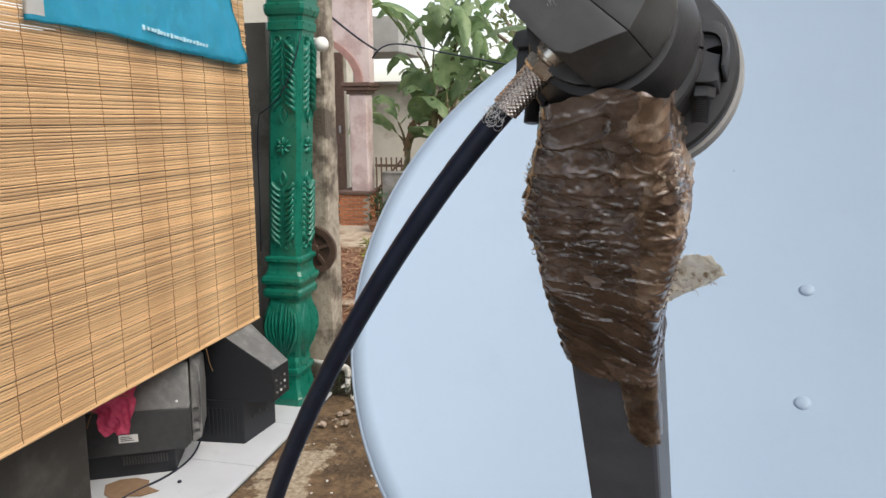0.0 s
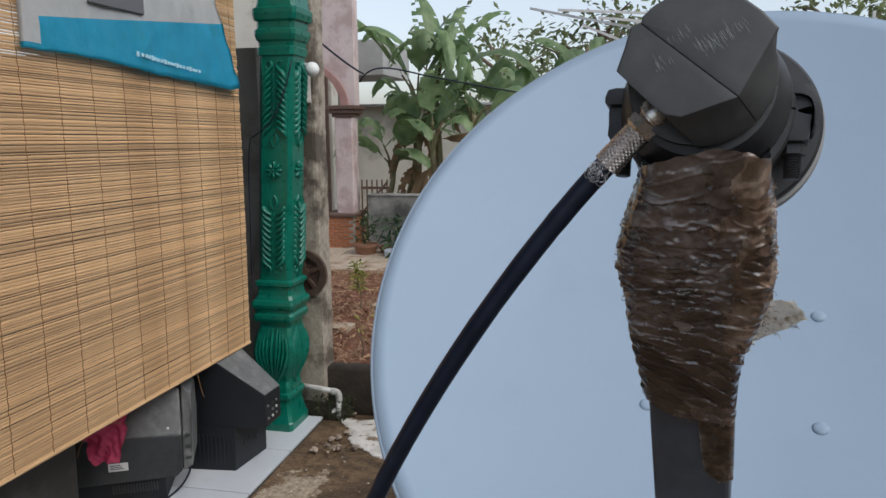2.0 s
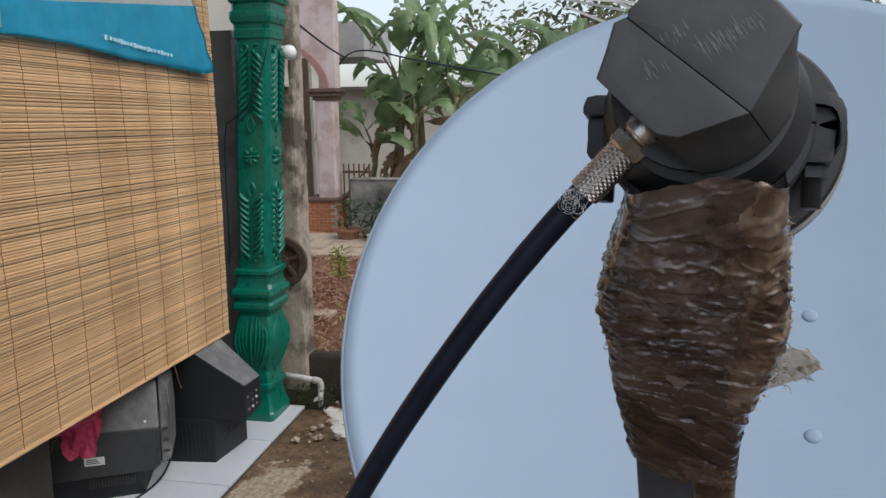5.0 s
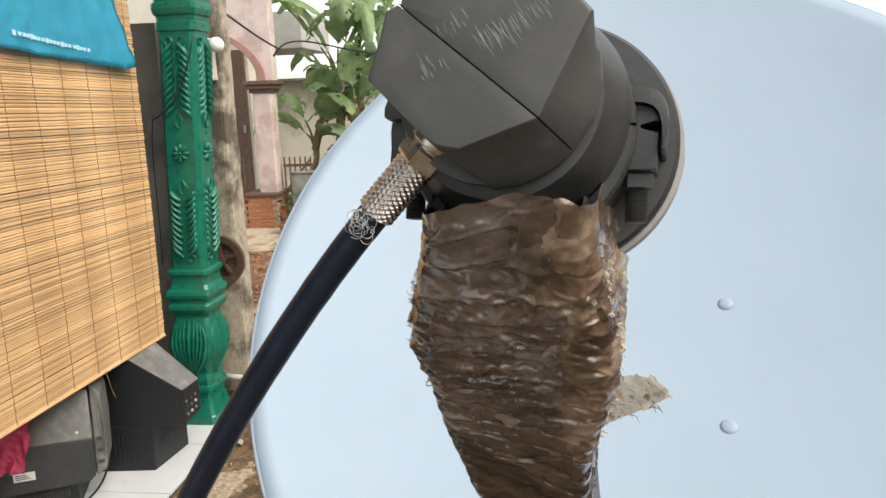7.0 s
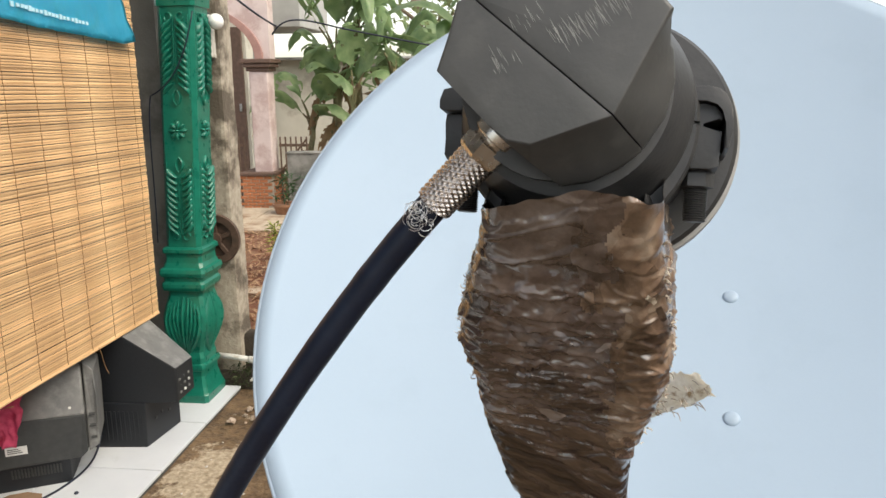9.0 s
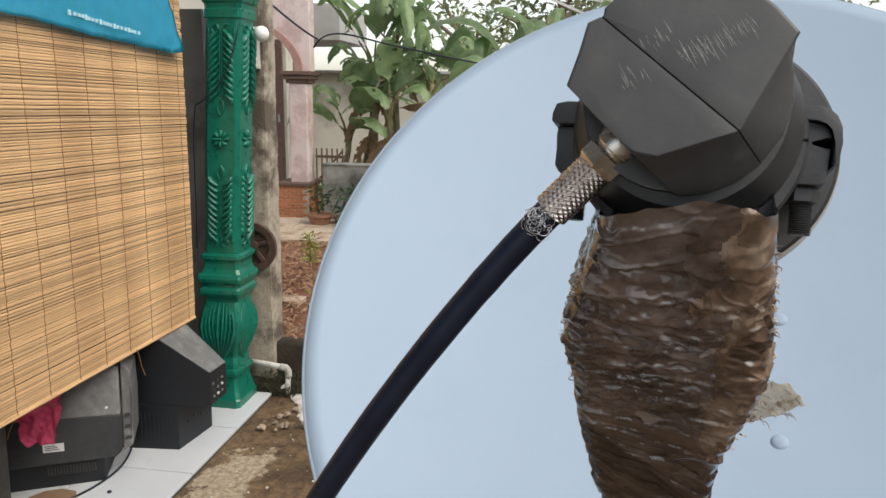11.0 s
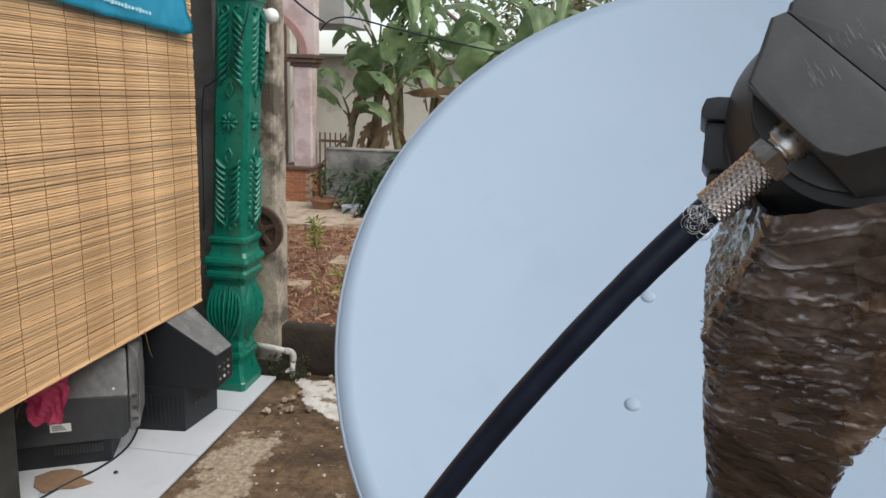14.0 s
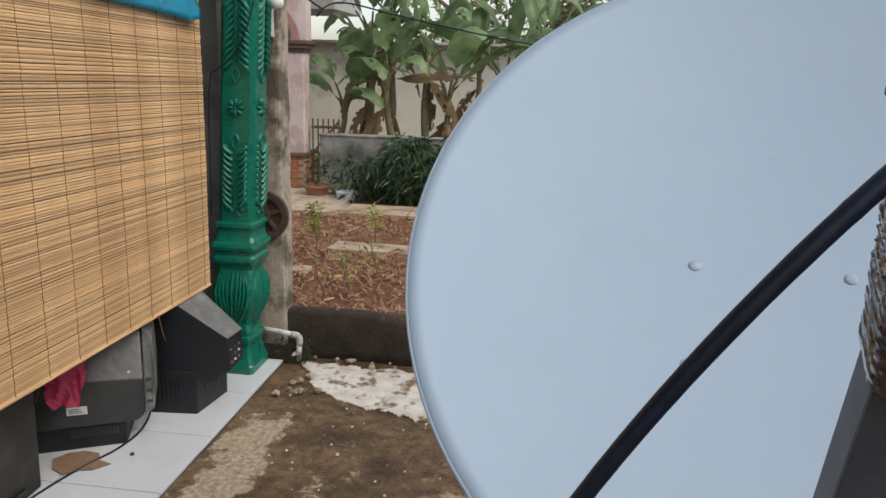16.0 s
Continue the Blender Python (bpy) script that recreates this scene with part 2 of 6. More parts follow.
# translucent packing tape: brownish film with pale creases
def crumpled(name, tones, rough, cells=(150, 150, 330), tilt=0.0016, fleck=(0.42, 0.37, 0.31), fleck_share=0.10, slope=0.25):
    """Creased plastic film: facets tilted at random at two sizes, torn pale flecks, a glossy face."""
    m = bpy.data.materials.new(name)
    m.use_nodes = True
    n, link = m.node_tree.nodes, m.node_tree.links.new
    b = n["Principled BSDF"]
    tc, mp, warp, off = n.new("ShaderNodeTexCoord"), n.new("ShaderNodeMapping"), n.new("ShaderNodeTexNoise"), n.new("ShaderNodeVectorMath")
    lie = n.new("ShaderNodeMapping")
    lie.inputs["Rotation"].default_value = (0, -slope, 0)
    link(tc.outputs["Object"], lie.inputs["Vector"])
    link(lie.outputs["Vector"], mp.inputs["Vector"])
    mp.inputs["Scale"].default_value = cells
    warp.inputs["Scale"].default_value, warp.inputs["Detail"].default_value = 0.55, 3
    link(mp.outputs["Vector"], warp.inputs["Vector"])
    off.operation = "MULTIPLY_ADD"
    off.inputs[1].default_value = (1.7, 1.7, 1.7)
    link(warp.outputs["Color"], off.inputs[0])
    link(mp.outputs["Vector"], off.inputs[2])
    heights, cell = [], []
    for size, share in ((1.0, 1.0), (2.3, 0.36)):
        big, vor, rel, mid, dot, amp = (n.new("ShaderNodeVectorMath"), n.new("ShaderNodeTexVoronoi"), n.new("ShaderNodeVectorMath"),
                                        n.new("ShaderNodeVectorMath"), n.new("ShaderNodeVectorMath"), n.new("ShaderNodeMath"))
        big.operation, big.inputs["Scale"].default_value = "SCALE", size
        link(off.outputs["Vector"], big.inputs[0])
        vor.inputs["Scale"].default_value = 1.0
        link(big.outputs["Vector"], vor.inputs["Vector"])
        rel.operation = mid.operation = "SUBTRACT"
        link(big.outputs["Vector"], rel.inputs[0])
        link(vor.outputs["Position"], rel.inputs[1])
        link(vor.outputs["Color"], mid.inputs[0])
        mid.inputs[1].default_value = (0.5, 0.5, 0.5)
        dot.operation = "DOT_PRODUCT"
        link(rel.outputs["Vector"], dot.inputs[0])
        link(mid.outputs["Vector"], dot.inputs[1])
        amp.operation = "MULTIPLY"
        amp.inputs[1].default_value = share
        link(dot.outputs["Value"], amp.inputs[0])
        heights.append(amp.outputs["Value"])
        split = n.new("ShaderNodeSeparateColor")
        link(vor.outputs["Color"], split.inputs["Color"])
        cell.append(split.outputs["Green"])
    add, bp = n.new("ShaderNodeMath"), n.new("ShaderNodeBump")
    link(heights[0], add.inputs[0])
    link(heights[1], add.inputs[1])
    link(add.outputs["Value"], bp.inputs["Height"])
    bp.inputs["Strength"].default_value, bp.inputs["Distance"].default_value = 1.0, tilt
    link(bp.outputs["Normal"], b.inputs["Normal"])
    # tone: dirt clouds, shifted a little from facet to facet
    dirt, mix, ramp = n.new("ShaderNodeTexNoise"), n.new("ShaderNodeMix"), n.new("ShaderNodeValToRGB")
    dirt.inputs["Scale"].default_value, dirt.inputs["Detail"].default_value, dirt.inputs["Roughness"].default_value = 70, 8, 0.62
    link(tc.outputs["Object"], dirt.inputs["Vector"])
    mix.inputs["Factor"].default_value = 0.10
    link(dirt.outputs["Fac"], mix.inputs["A"])
    link(cell[0], mix.inputs["B"])
    link(mix.outputs["Result"], ramp.inputs["Fac"])
    ramp.color_ramp.elements[0].position, ramp.color_ramp.elements[1].position = 0.37, 0.66
    ramp.color_ramp.elements[0].color, ramp.color_ramp.elements[1].color = (*tones[0], 1), (*tones[2], 1)
    e = ramp.color_ramp.elements.new(0.5)
    e.color = (*tones[1], 1)
    at, pale = n.new("ShaderNodeMapRange"), n.new("ShaderNodeMix")
    at.inputs["From Min"].default_value, at.inputs["From Max"].default_value = 1 - fleck_share, 1 - fleck_share * 0.6
    link(cell[1], at.inputs["Value"])
    pale.data_type = "RGBA"
    pale.inputs["B"].default_value = (*fleck, 1)
    link(at.outputs["Result"], pale.inputs["Factor"])
    link(ramp.outputs["Color"], pale.inputs["A"])
    link(pale.outputs["Result"], b.inputs["Base Color"])
    b.inputs["Roughness"].default_value = rough
    b.inputs["Specular IOR Level"].default_value = 0.75
    b.inputs["Coat Weight"].default_value, b.inputs["Coat Roughness"].default_value, b.inputs["Coat IOR"].default_value = 1.0, 0.12, 1.7
    return m


M_TAPE = crumpled("aged_packing_tape", ((0.021, 0.013, 0.0105), (0.084, 0.054, 0.045), (0.175, 0.128, 0.107)), 0.25, cells=(70, 70, 115), tilt=0.0056, fleck=(0.24, 0.19, 0.165), fleck_share=0.014, slope=0.12)
M_TAPE_TOP = crumpled("stretched_tape_film", ((0.036, 0.025, 0.021), (0.108, 0.078, 0.066), (0.20, 0.16, 0.14)), 0.22, cells=(40, 40, 75), tilt=0.0085, fleck=(0.26, 0.22, 0.19), fleck_share=0.004, slope=0.45)
M_TAPE_LOW = crumpled("dirty_brown_tape", ((0.015, 0.008, 0.006), (0.064, 0.037, 0.027), (0.135, 0.090, 0.068)), 0.27, cells=(22, 22, 150), tilt=0.0058, fleck=(0.20, 0.15, 0.12), fleck_share=0.008, slope=0.62)
M_TAPE_PALE = material("frayed_tape_edge", (0.58, 0.50, 0.40), (0.80, 0.74, 0.64), rough=0.35, scale=180, bump=0.4, bump_scale=500, stain=(0.20, 0.12, 0.06), stain_scale=120, stain_at=(0.5, 0.62))
M_TAPE_RUST = crumpled("rust_stained_tape", ((0.045, 0.024, 0.014), (0.205, 0.130, 0.085), (0.44, 0.35, 0.27)), 0.30, cells=(110, 110, 95), tilt=0.0045, fleck=(0.42, 0.34, 0.27), fleck_share=0.006, slope=0.1)



def see_through(m, amount):
    """Lets part of the light pass through a thin sheet."""
    n, link = m.node_tree.nodes, m.node_tree.links.new
    b, out = n["Principled BSDF"], n["Material Output"]
    tr, mix = n.new("ShaderNodeBsdfTranslucent"), n.new("ShaderNodeMixShader")
    link(b.inputs["Base Color"].links[0].from_socket, tr.inputs["Color"])
    mix.inputs["Fac"].default_value = amount
    link(b.outputs["BSDF"], mix.inputs[1])
    link(tr.outputs["BSDF"], mix.inputs[2])
    link(mix.outputs["Shader"], out.inputs["Surface"])
    return m


M_FLAP = see_through(material("pale_tape_flap", (0.82, 0.76, 0.64), (0.93, 0.91, 0.86), rough=0.35, scale=120, bump=0.5, bump_scale=300, stain=(0.42, 0.31, 0.19), stain_scale=160, stain_at=(0.56, 0.66)), 0.4)

# ---- building helpers ----
def thing(name, base, label, category, group="", kind=""):
    ob = new(name)
    ob.empty_display_size = 0.05
    ob.location = base
    return tagged(ob, label, category, group, kind)


def hang(ob, parent):
    ob.parent = parent
    if parent.type == "EMPTY":
        ob.matrix_parent_inverse = Matrix.Translation(-parent.location)
    return ob


def finish(bm, name, mat, smooth=False):
    me = bpy.data.meshes.new(name)
    bmesh.ops.recalc_face_normals(bm, faces=bm.faces[:])
    if smooth:
        for f in bm.faces:
            f.smooth = True
    bm.to_mesh(me)
    bm.free()
    if smooth == "edges":
        me.set_sharp_from_angle(angle=radians(32))
    for m in mat if isinstance(mat, (list, tuple)) else (mat,):
        me.materials.append(m)
    return me


def part(name, bm, mat, parent, label="", smooth=False, kind=""):
    ob = hang(new(name, finish(bm, name, mat, smooth)), parent)
    return tagged(ob, label, kind=kind)


def single(name, bm, mat, label, category, kind="", group="", smooth=False):
    return tagged(new(name, finish(bm, name, mat, smooth)), label, category, group, kind)


def piece(name, me, m, parent):
    ob = hang(new(name, me), parent)
    ob.matrix_basis = m
    return ob


def box(bm, lo, hi, bevel=0.0, m=None, seg=1):
    vs = [bm.verts.new((x, y, z)) for x in (lo[0], hi[0]) for y in (lo[1], hi[1]) for z in (lo[2], hi[2])]
    fs = [bm.faces.new([vs[i] for i in q]) for q in ((0, 1, 3, 2), (4, 6, 7, 5), (0, 4, 5, 1), (2, 3, 7, 6), (0, 2, 6, 4), (1, 5, 7, 3))]
    if bevel:
        es = list({e for f in fs for e in f.edges})
        r = bmesh.ops.bevel(bm, geom=es, offset=bevel, segments=seg, affect="EDGES", profile=0.6)
        vs = list({v for f in r["faces"] for v in f.verts} | {v for v in vs if v.is_valid})
    if m:
        bmesh.ops.transform(bm, matrix=m, verts=vs)
    return vs


def loft(bm, rings, close=True, cap=True, mat=0):
    rows = [[bm.verts.new(p) for p in r] for r in rings]
    k = len(rows[0])
    fs = []
    for a, b in zip(rows, rows[1:]):
        for i in range(k if close else k - 1):
            j = (i + 1) % k
            fs.append(bm.faces.new((a[i], a[j], b[j], b[i])))
    if cap and close:
        fs.append(bm.faces.new(rows[0][::-1]))
        fs.append(bm.faces.new(rows[-1]))
    for f in fs:
        f.material_index = mat
    return rows


def tube(bm, pts, radius, sides=8, cap=True, mat=0, wobble=0.0):
    """A round tube along points; radius a number or one for each point."""
    pts = [Vector(p) for p in pts]
    rad = radius if isinstance(radius, (list, tuple)) else [radius] * len(pts)
    rings, up = [], None
    for i, p in enumerate(pts):
        d = (pts[min(i + 1, len(pts) - 1)] - pts[max(i - 1, 0)]).normalized()
        if up is None:
            up = d.orthogonal().normalized()
        up = (up - d * up.dot(d)).normalized()
        side = d.cross(up)
        r = rad[i] * (1 + wobble * noise.noise(p * 400))
        rings.append([p + r * (math.cos(a) * up + math.sin(a) * side) for a in (2 * math.pi * k / sides for k in range(sides))])
    return loft(bm, rings, cap=cap, mat=mat)


def bezier(p0, p1, p2, p3, n):
    p0, p1, p2, p3 = (Vector(p) for p in (p0, p1, p2, p3))
    return [(1 - s) ** 3 * p0 + 3 * (1 - s) ** 2 * s * p1 + 3 * (1 - s) * s * s * p2 + s ** 3 * p3 for s in (i / n for i in range(n + 1))]


def basis(origin, x, y, z):
    m = Matrix((x, y, z)).transposed().to_4x4()
    m.translation = origin
    return m


def lathe(bm, profile, m=None, sides=32, mat=0):
    """profile: (radius, height) pairs turned about z."""
    rings = [[Vector((r * math.cos(a), r * math.sin(a), h)) for a in (2 * math.pi * k / sides for k in range(sides))] for r, h in profile]
    if m:
        rings = [[m @ p for p in r] for r in rings]
    return loft(bm, rings, mat=mat)


def prism(bm, near, far, bevel=0.006):
    """A solid between two outlines with the same number of corners, its edges rounded."""
    a, b = [bm.verts.new(p) for p in near], [bm.verts.new(p) for p in far]
    k = len(a)
    fs = [bm.faces.new(a), bm.faces.new(b[::-1])]
    fs += [bm.faces.new((a[i], a[(i + 1) % k], b[(i + 1) % k], b[i])) for i in range(k)]
    if bevel:
        es = list({e for f in fs for e in f.edges})
        bmesh.ops.bevel(bm, geom=es, offset=bevel, segments=2, affect="EDGES", profile=0.6)


# ---- ground and porch ----
YARD_Z = -0.010
EDGE_X, TILE_END = -1.152, 3.424


def ground_sheet():
    bm = bmesh.new()
    n = 90
    xs = [-400, -60, -20] + [-8 + 14 * i / n for i in range(n + 1)] + [20, 60, 400]
    ys = [-400, -60, -15] + [-3 + 15 * i / n for i in range(n + 1)] + [25, 70, 400]
    grid = []
    for x in xs:
        row = []
        for y in ys:
            z = YARD_Z - 0.012
            if y < 3.75 and -8 <= x <= 6 and y > -3:
                z += 0.006 * noise.noise(Vector((x * 3, y * 3, 0)))
            row.append(bm.verts.new((x, y, z)))
        grid.append(row)
    for a, b in zip(grid, grid[1:]):
        for i in range(len(ys) - 1):
            bm.faces.new((a[i], a[i + 1], b[i + 1], b[i]))
    return single("ground", bm, M_YARD, "stained damp brown concrete yard with mossy patches", "ground", "structure", smooth=True)


ground_sheet()


def porch_floor():
    bm = bmesh.new()
    box(bm, (-4.0, -1.6, -0.2), (EDGE_X - 0.004, TILE_END - 0.004, -0.006))
    floor = single("floor", bm, M_GROUT, "porch floor of white glazed tiles with dark joints", "floor", "structure")
    bm = bmesh.new()
    box(bm, (-0.1975, -0.1975, -0.012), (0.1975, 0.1975, 0.0), bevel=0.001)
    me = finish(bm, "tile", M_TILE)
    for i in range(7):
        for j in range(12):
            x, y = EDGE_X - 0.2 - 0.4 * i, TILE_END - 0.2 - 0.4 * j
            piece("tile", me, pose(x, y, 0, 0, 0, 90 * random.randint(0, 3)), floor)


porch_floor()


def wall(name, lo, hi, mat, label, holes=()):
    bm = bmesh.new()
    box(bm, lo, hi)
    return single(name, bm, mat, label, "wall", "structure")


wall("wall_porch_end", (-4.0, 3.46, -0.1), (-1.44, 3.58, 1.80), M_RENDER, "low grey cement wall closing the end of the porch")
wall("wall_house", (-4.12, -1.6, -0.1), (-4.0, 3.58, 3.0), M_RENDER, "grey cement house wall behind the bamboo blind")
wall("wall_south", (-4.12, -1.72, -0.1), (-1.15, -1.6, 3.0), M_RENDER, "grey cement wall at the near end of the porch")
# added out of view: blocks low sky so the porch foot darkens
wall("wall_light_block_east", (2.9, -4.5, -0.1), (3.05, 4.6, 3.0), M_RENDER, "unseen grey cement wall, added to cut low light from the side")
bm = bmesh.new()
box(bm, (-4.12, -1.72, 2.75), (-1.0, 3.75, 2.87))
single("ceiling", bm, M_RENDER, "plain cement porch ceiling", "ceiling", "structure")
bm = bmesh.new()
box(bm, (-1.40, -1.6, 2.45), (-1.25, 3.23, 2.75))
single("beam", bm, M_RENDER, "cement edge beam over the porch", "beam", "structure")


def white_patch():
    corners = [(-1.06, 3.47), (-1.0, 3.33), (-0.94, 3.19), (-0.80, 3.08), (-0.655, 3.02), (-0.52, 2.99), (-0.39, 2.93), (-0.1, 2.82), (0.35, 2.72), (0.5, 3.2), (0.4, 3.44), (-0.2, 3.46), (-0.56, 3.43), (-0.85, 3.45)]

    def depth(x, y):
        inside, near = False, 9.0
        for (x0, y0), (x1, y1) in zip(corners, corners[1:] + corners[:1]):
            if (y0 > y) != (y1 > y) and x < (x1 - x0) * (y - y0) / (y1 - y0) + x0:
                inside = not inside
            f = max(0.0, min(1.0, ((x - x0) * (x1 - x0) + (y - y0) * (y1 - y0)) / ((x1 - x0) ** 2 + (y1 - y0) ** 2)))
            near = min(near, math.hypot(x - x0 - f * (x1 - x0), y - y0 - f * (y1 - y0)))
        return near if inside else -near

    bm = bmesh.new()
    grid = {}
    nx, ny = 215, 104
    for i in range(nx + 1):
        for j in range(ny + 1):
            x, y = -1.10 + 1.65 * i / nx, 2.67 + 0.83 * j / ny
            v = Vector((x, y, 0))
            e = depth(x, y) + 0.030 * noise.noise(v * 9) + 0.022 * noise.noise(v * 26) + 0.012 * noise.noise(v * 70)
            if e > 0.0:
                grid[i, j] = bm.verts.new((x, y, YARD_Z - 0.004 + min(e, 0.05) * 0.14 + 0.0012 * noise.noise(v * 40)))
    for i, j in list(grid):
        q = [(i, j), (i + 1, j), (i + 1, j + 1), (i, j + 1)]
        if all(c in grid for c in q):
            bm.faces.new([grid[c] for c in q])
    bmesh.ops.delete(bm, geom=[v for v in bm.verts if not v.link_faces], context="VERTS")
    bmesh.ops.solidify(bm, geom=bm.faces[:], thickness=0.006)
    single("cement_patch", bm, M_LIME, "rough white cement patch spilled on the yard", "cement patch", "structure", smooth="edges")


white_patch()


# ---- satellite dish ----
DISH_C, DISH_A, DISH_B, DISH_DEPTH = Vector((0.3316, 0.9940, 1.2792)), 0.4177, 0.4806, 0.072
AZ, EL = radians(-10.19), radians(49.91)
DN = Vector((math.sin(AZ) * math.cos(EL), -math.cos(AZ) * math.cos(EL), math.sin(EL)))
DU = Vector((0, 0, 1)).cross(DN).normalized()
DV = DN.cross(DU)


def on_dish(u, v, lift=0.0):
    h = -DISH_DEPTH * (1 - (u / DISH_A) ** 2 - (v / DISH_B) ** 2)
    return DISH_C + DU * u + DV * v + DN * (h + lift)


def satellite_dish():
    dish = thing("satellite_dish", (0.42, 1.12, YARD_Z), "pale blue-grey offset satellite dish with bolt heads on its face", "satellite dish")
    bm = bmesh.new()
    k, rings = 128, []
    for i in range(1, 29):
        r = i / 28
        rings.append([on_dish(DISH_A * r * math.cos(a), DISH_B * r * math.sin(a)) for a in (2 * math.pi * j / k for j in range(k))])
    rows = loft(bm, rings, cap=False)
    mid = bm.verts.new(on_dish(0, 0))
    for j in range(k):
        bm.faces.new((mid, rows[0][j], rows[0][(j + 1) % k]))
    reflector = part("reflector", bm, M_DISH, dish, "pale blue-grey painted pressed steel reflector", smooth=True)
    thick = reflector.modifiers.new("thickness", "SOLIDIFY")
    thick.thickness, thick.offset = 0.0012, -1
    bm = bmesh.new()
    rings = []
    for out, back in ((-0.001, 0.0003), (0.0012, 0.0012), (0.0028, 0.0006), (0.0034, -0.0012), (0.0030, -0.0048), (0.0018, -0.0062), (0.0008, -0.005), (0.0008, -0.002)):
        rings.append([DISH_C + DU * (DISH_A + out) * math.cos(a) + DV * (DISH_B + out) * math.sin(a) + DN * back for a in (2 * math.pi * j / k for j in range(k))])
    loft(bm, rings, cap=False)
    part("rim", bm, M_RIM, dish, "rolled steel rim", smooth=True)
    for u, v in ((-0.081, -0.027), (0.088, -0.024), (-0.081, -0.166), (0.087, -0.168)):
        bm = bmesh.new()
        p = on_dish(u, v)
        nn = (DN - DU * 2 * DISH_DEPTH * u / DISH_A ** 2 - DV * 2 * DISH_DEPTH * v / DISH_B ** 2).normalized()
        x = nn.orthogonal().normalized()
        m = basis(p, x, nn.cross(x), nn)
        lathe(bm, [(0.0080, -0.002), (0.0080, 0.0012), (0.0072, 0.0026), (0.0055, 0.0035), (0.002, 0.0040), (0.0004, 0.0040)], m, 28)
        bolt = part("bolt_head", bm, M_RIVET, dish, "domed painted bolt head", smooth=True)
        # thin dark ring that outlines the bolt head
        bm = bmesh.new()
        lathe(bm, [(0.0079, -0.0005), (0.0079, 0.0009), (0.0096, 0.0008), (0.0101, -0.0005)], m, 28)
        part("seat_ring", bm, M_RING, bolt)
    bm = bmesh.new()
    p = on_dish(0.0, 0.155)
    lathe(bm, [(0.005, -0.001), (0.0045, 0.0008), (0.001, 0.0012)], basis(p, DU, DV, DN), 16)
    part("small_rivet", bm, M_RIVET, dish, smooth=True)
    rnd = random.Random(4)
    for i in range(16):
        u, v = rnd.uniform(-0.34, 0.1), rnd.uniform(-0.3, 0.35)
        bm = bmesh.new()
        lathe(bm, [(0.0011 * rnd.uniform(0.6, 1.3), 0.0002), (0.0007, 0.0006)], basis(on_dish(u, v), DU, DV, DN), 7)
        part("dirt_speck", bm, M_SPECK, dish)
    # hidden back bracket, mast and foot carry the dish
    bm = bmesh.new()
    mb = basis(on_dish(0.0, -0.10, -0.03), DU, DV, DN)
    box(bm, (-0.11, -0.10, -0.05), (0.11, 0.10, -0.012), 0.004, mb)
    part("back_bracket", bm, M_ARM, dish)
    bm = bmesh.new()
    top = on_dish(0.0, -0.10, -0.06)
    tube(bm, [top + Vector((0, 0.0, 0.06)), top + Vector((0.0, 0.03, -0.05)), (top.x, top.y + 0.03, YARD_Z + 0.01)], 0.021, 20)
    part("mast", bm, M_STEEL, dish, "grey steel mast")
    bm = bmesh.new()
    box(bm, (top.x - 0.16, top.y - 0.13, YARD_Z - 0.02), (top.x + 0.16, top.y + 0.19, YARD_Z + 0.012), 0.003)
    part("foot_plate", bm, M_STEEL, dish)
    return dish


dish = satellite_dish()

# ---- feed arm, holder, converter, tape ----
ARM_O = Vector((0.2245, 0.4395, 1.30))
ARM_D = Vector((0.0971, 0.4379, -0.8937)).normalized()
ARM_W = Vector((0.9826, -0.1850, 0.0161))
ARM_W = (ARM_W - ARM_D * ARM_W.dot(ARM_D)).normalized()
ARM_N = ARM_W.cross(ARM_D).normalized()
if ARM_N.y > 0:
    ARM_N = -ARM_N


def on_arm(w, s, n=0.0):
    """w across, s down along the arm, n towards the front; metres."""
    return ARM_O + ARM_W * w + ARM_D * s + ARM_N * n


def feed_arm():
    bm = bmesh.new()
    w0, w1, d, c = -0.0190, 0.0135, -0.030, 0.002
    prof = [(w0 + c, 0), (w1 - c, 0), (w1 - c * 0.3, -c * 0.3), (w1, -c), (w1, d + c), (w1 - c, d), (w0 + c, d), (w0, d + c), (w0, -c), (w0 + c * 0.3, -c * 0.3)]
    loft(bm, [[on_arm(w, s, n) for w, n in prof] for s in (-0.105, 0.0, 0.2, 0.52)])
    part("feed_arm", bm, M_ARM, dish, "dark grey square steel feed arm")
    bm = bmesh.new()
    a, b = on_arm(-0.003, 0.50, -0.015), on_dish(0.0, -0.10, -0.07)
    tube(bm, [a, a.lerp(b, 0.3) - DN * 0.02, b], 0.014, 12)
    part("arm_bracket", bm, M_ARM, dish)


feed_arm()

K0, K1 = Vector((0.2055, 0.3885, 1.4345)), Vector((0.1845, 0.3910, 1.4120))
KD = (K1 - K0).normalized()
KX = KD.orthogonal().normalized()
KM = basis(K0, KX, KD.cross(KX), KD)
KL = (K1 - K0).length
HX = Vector((0.9826, -0.185, 0)).normalized()
HY = Vector((0.18, 0.95, -0.26))
HY = (HY - HX * HY.dot(HX)).normalized()
HZ = HX.cross(HY).normalized()
HEAD = basis(Vector((0.2115, 0.3735, 1.4415)), HX, HY, HZ)


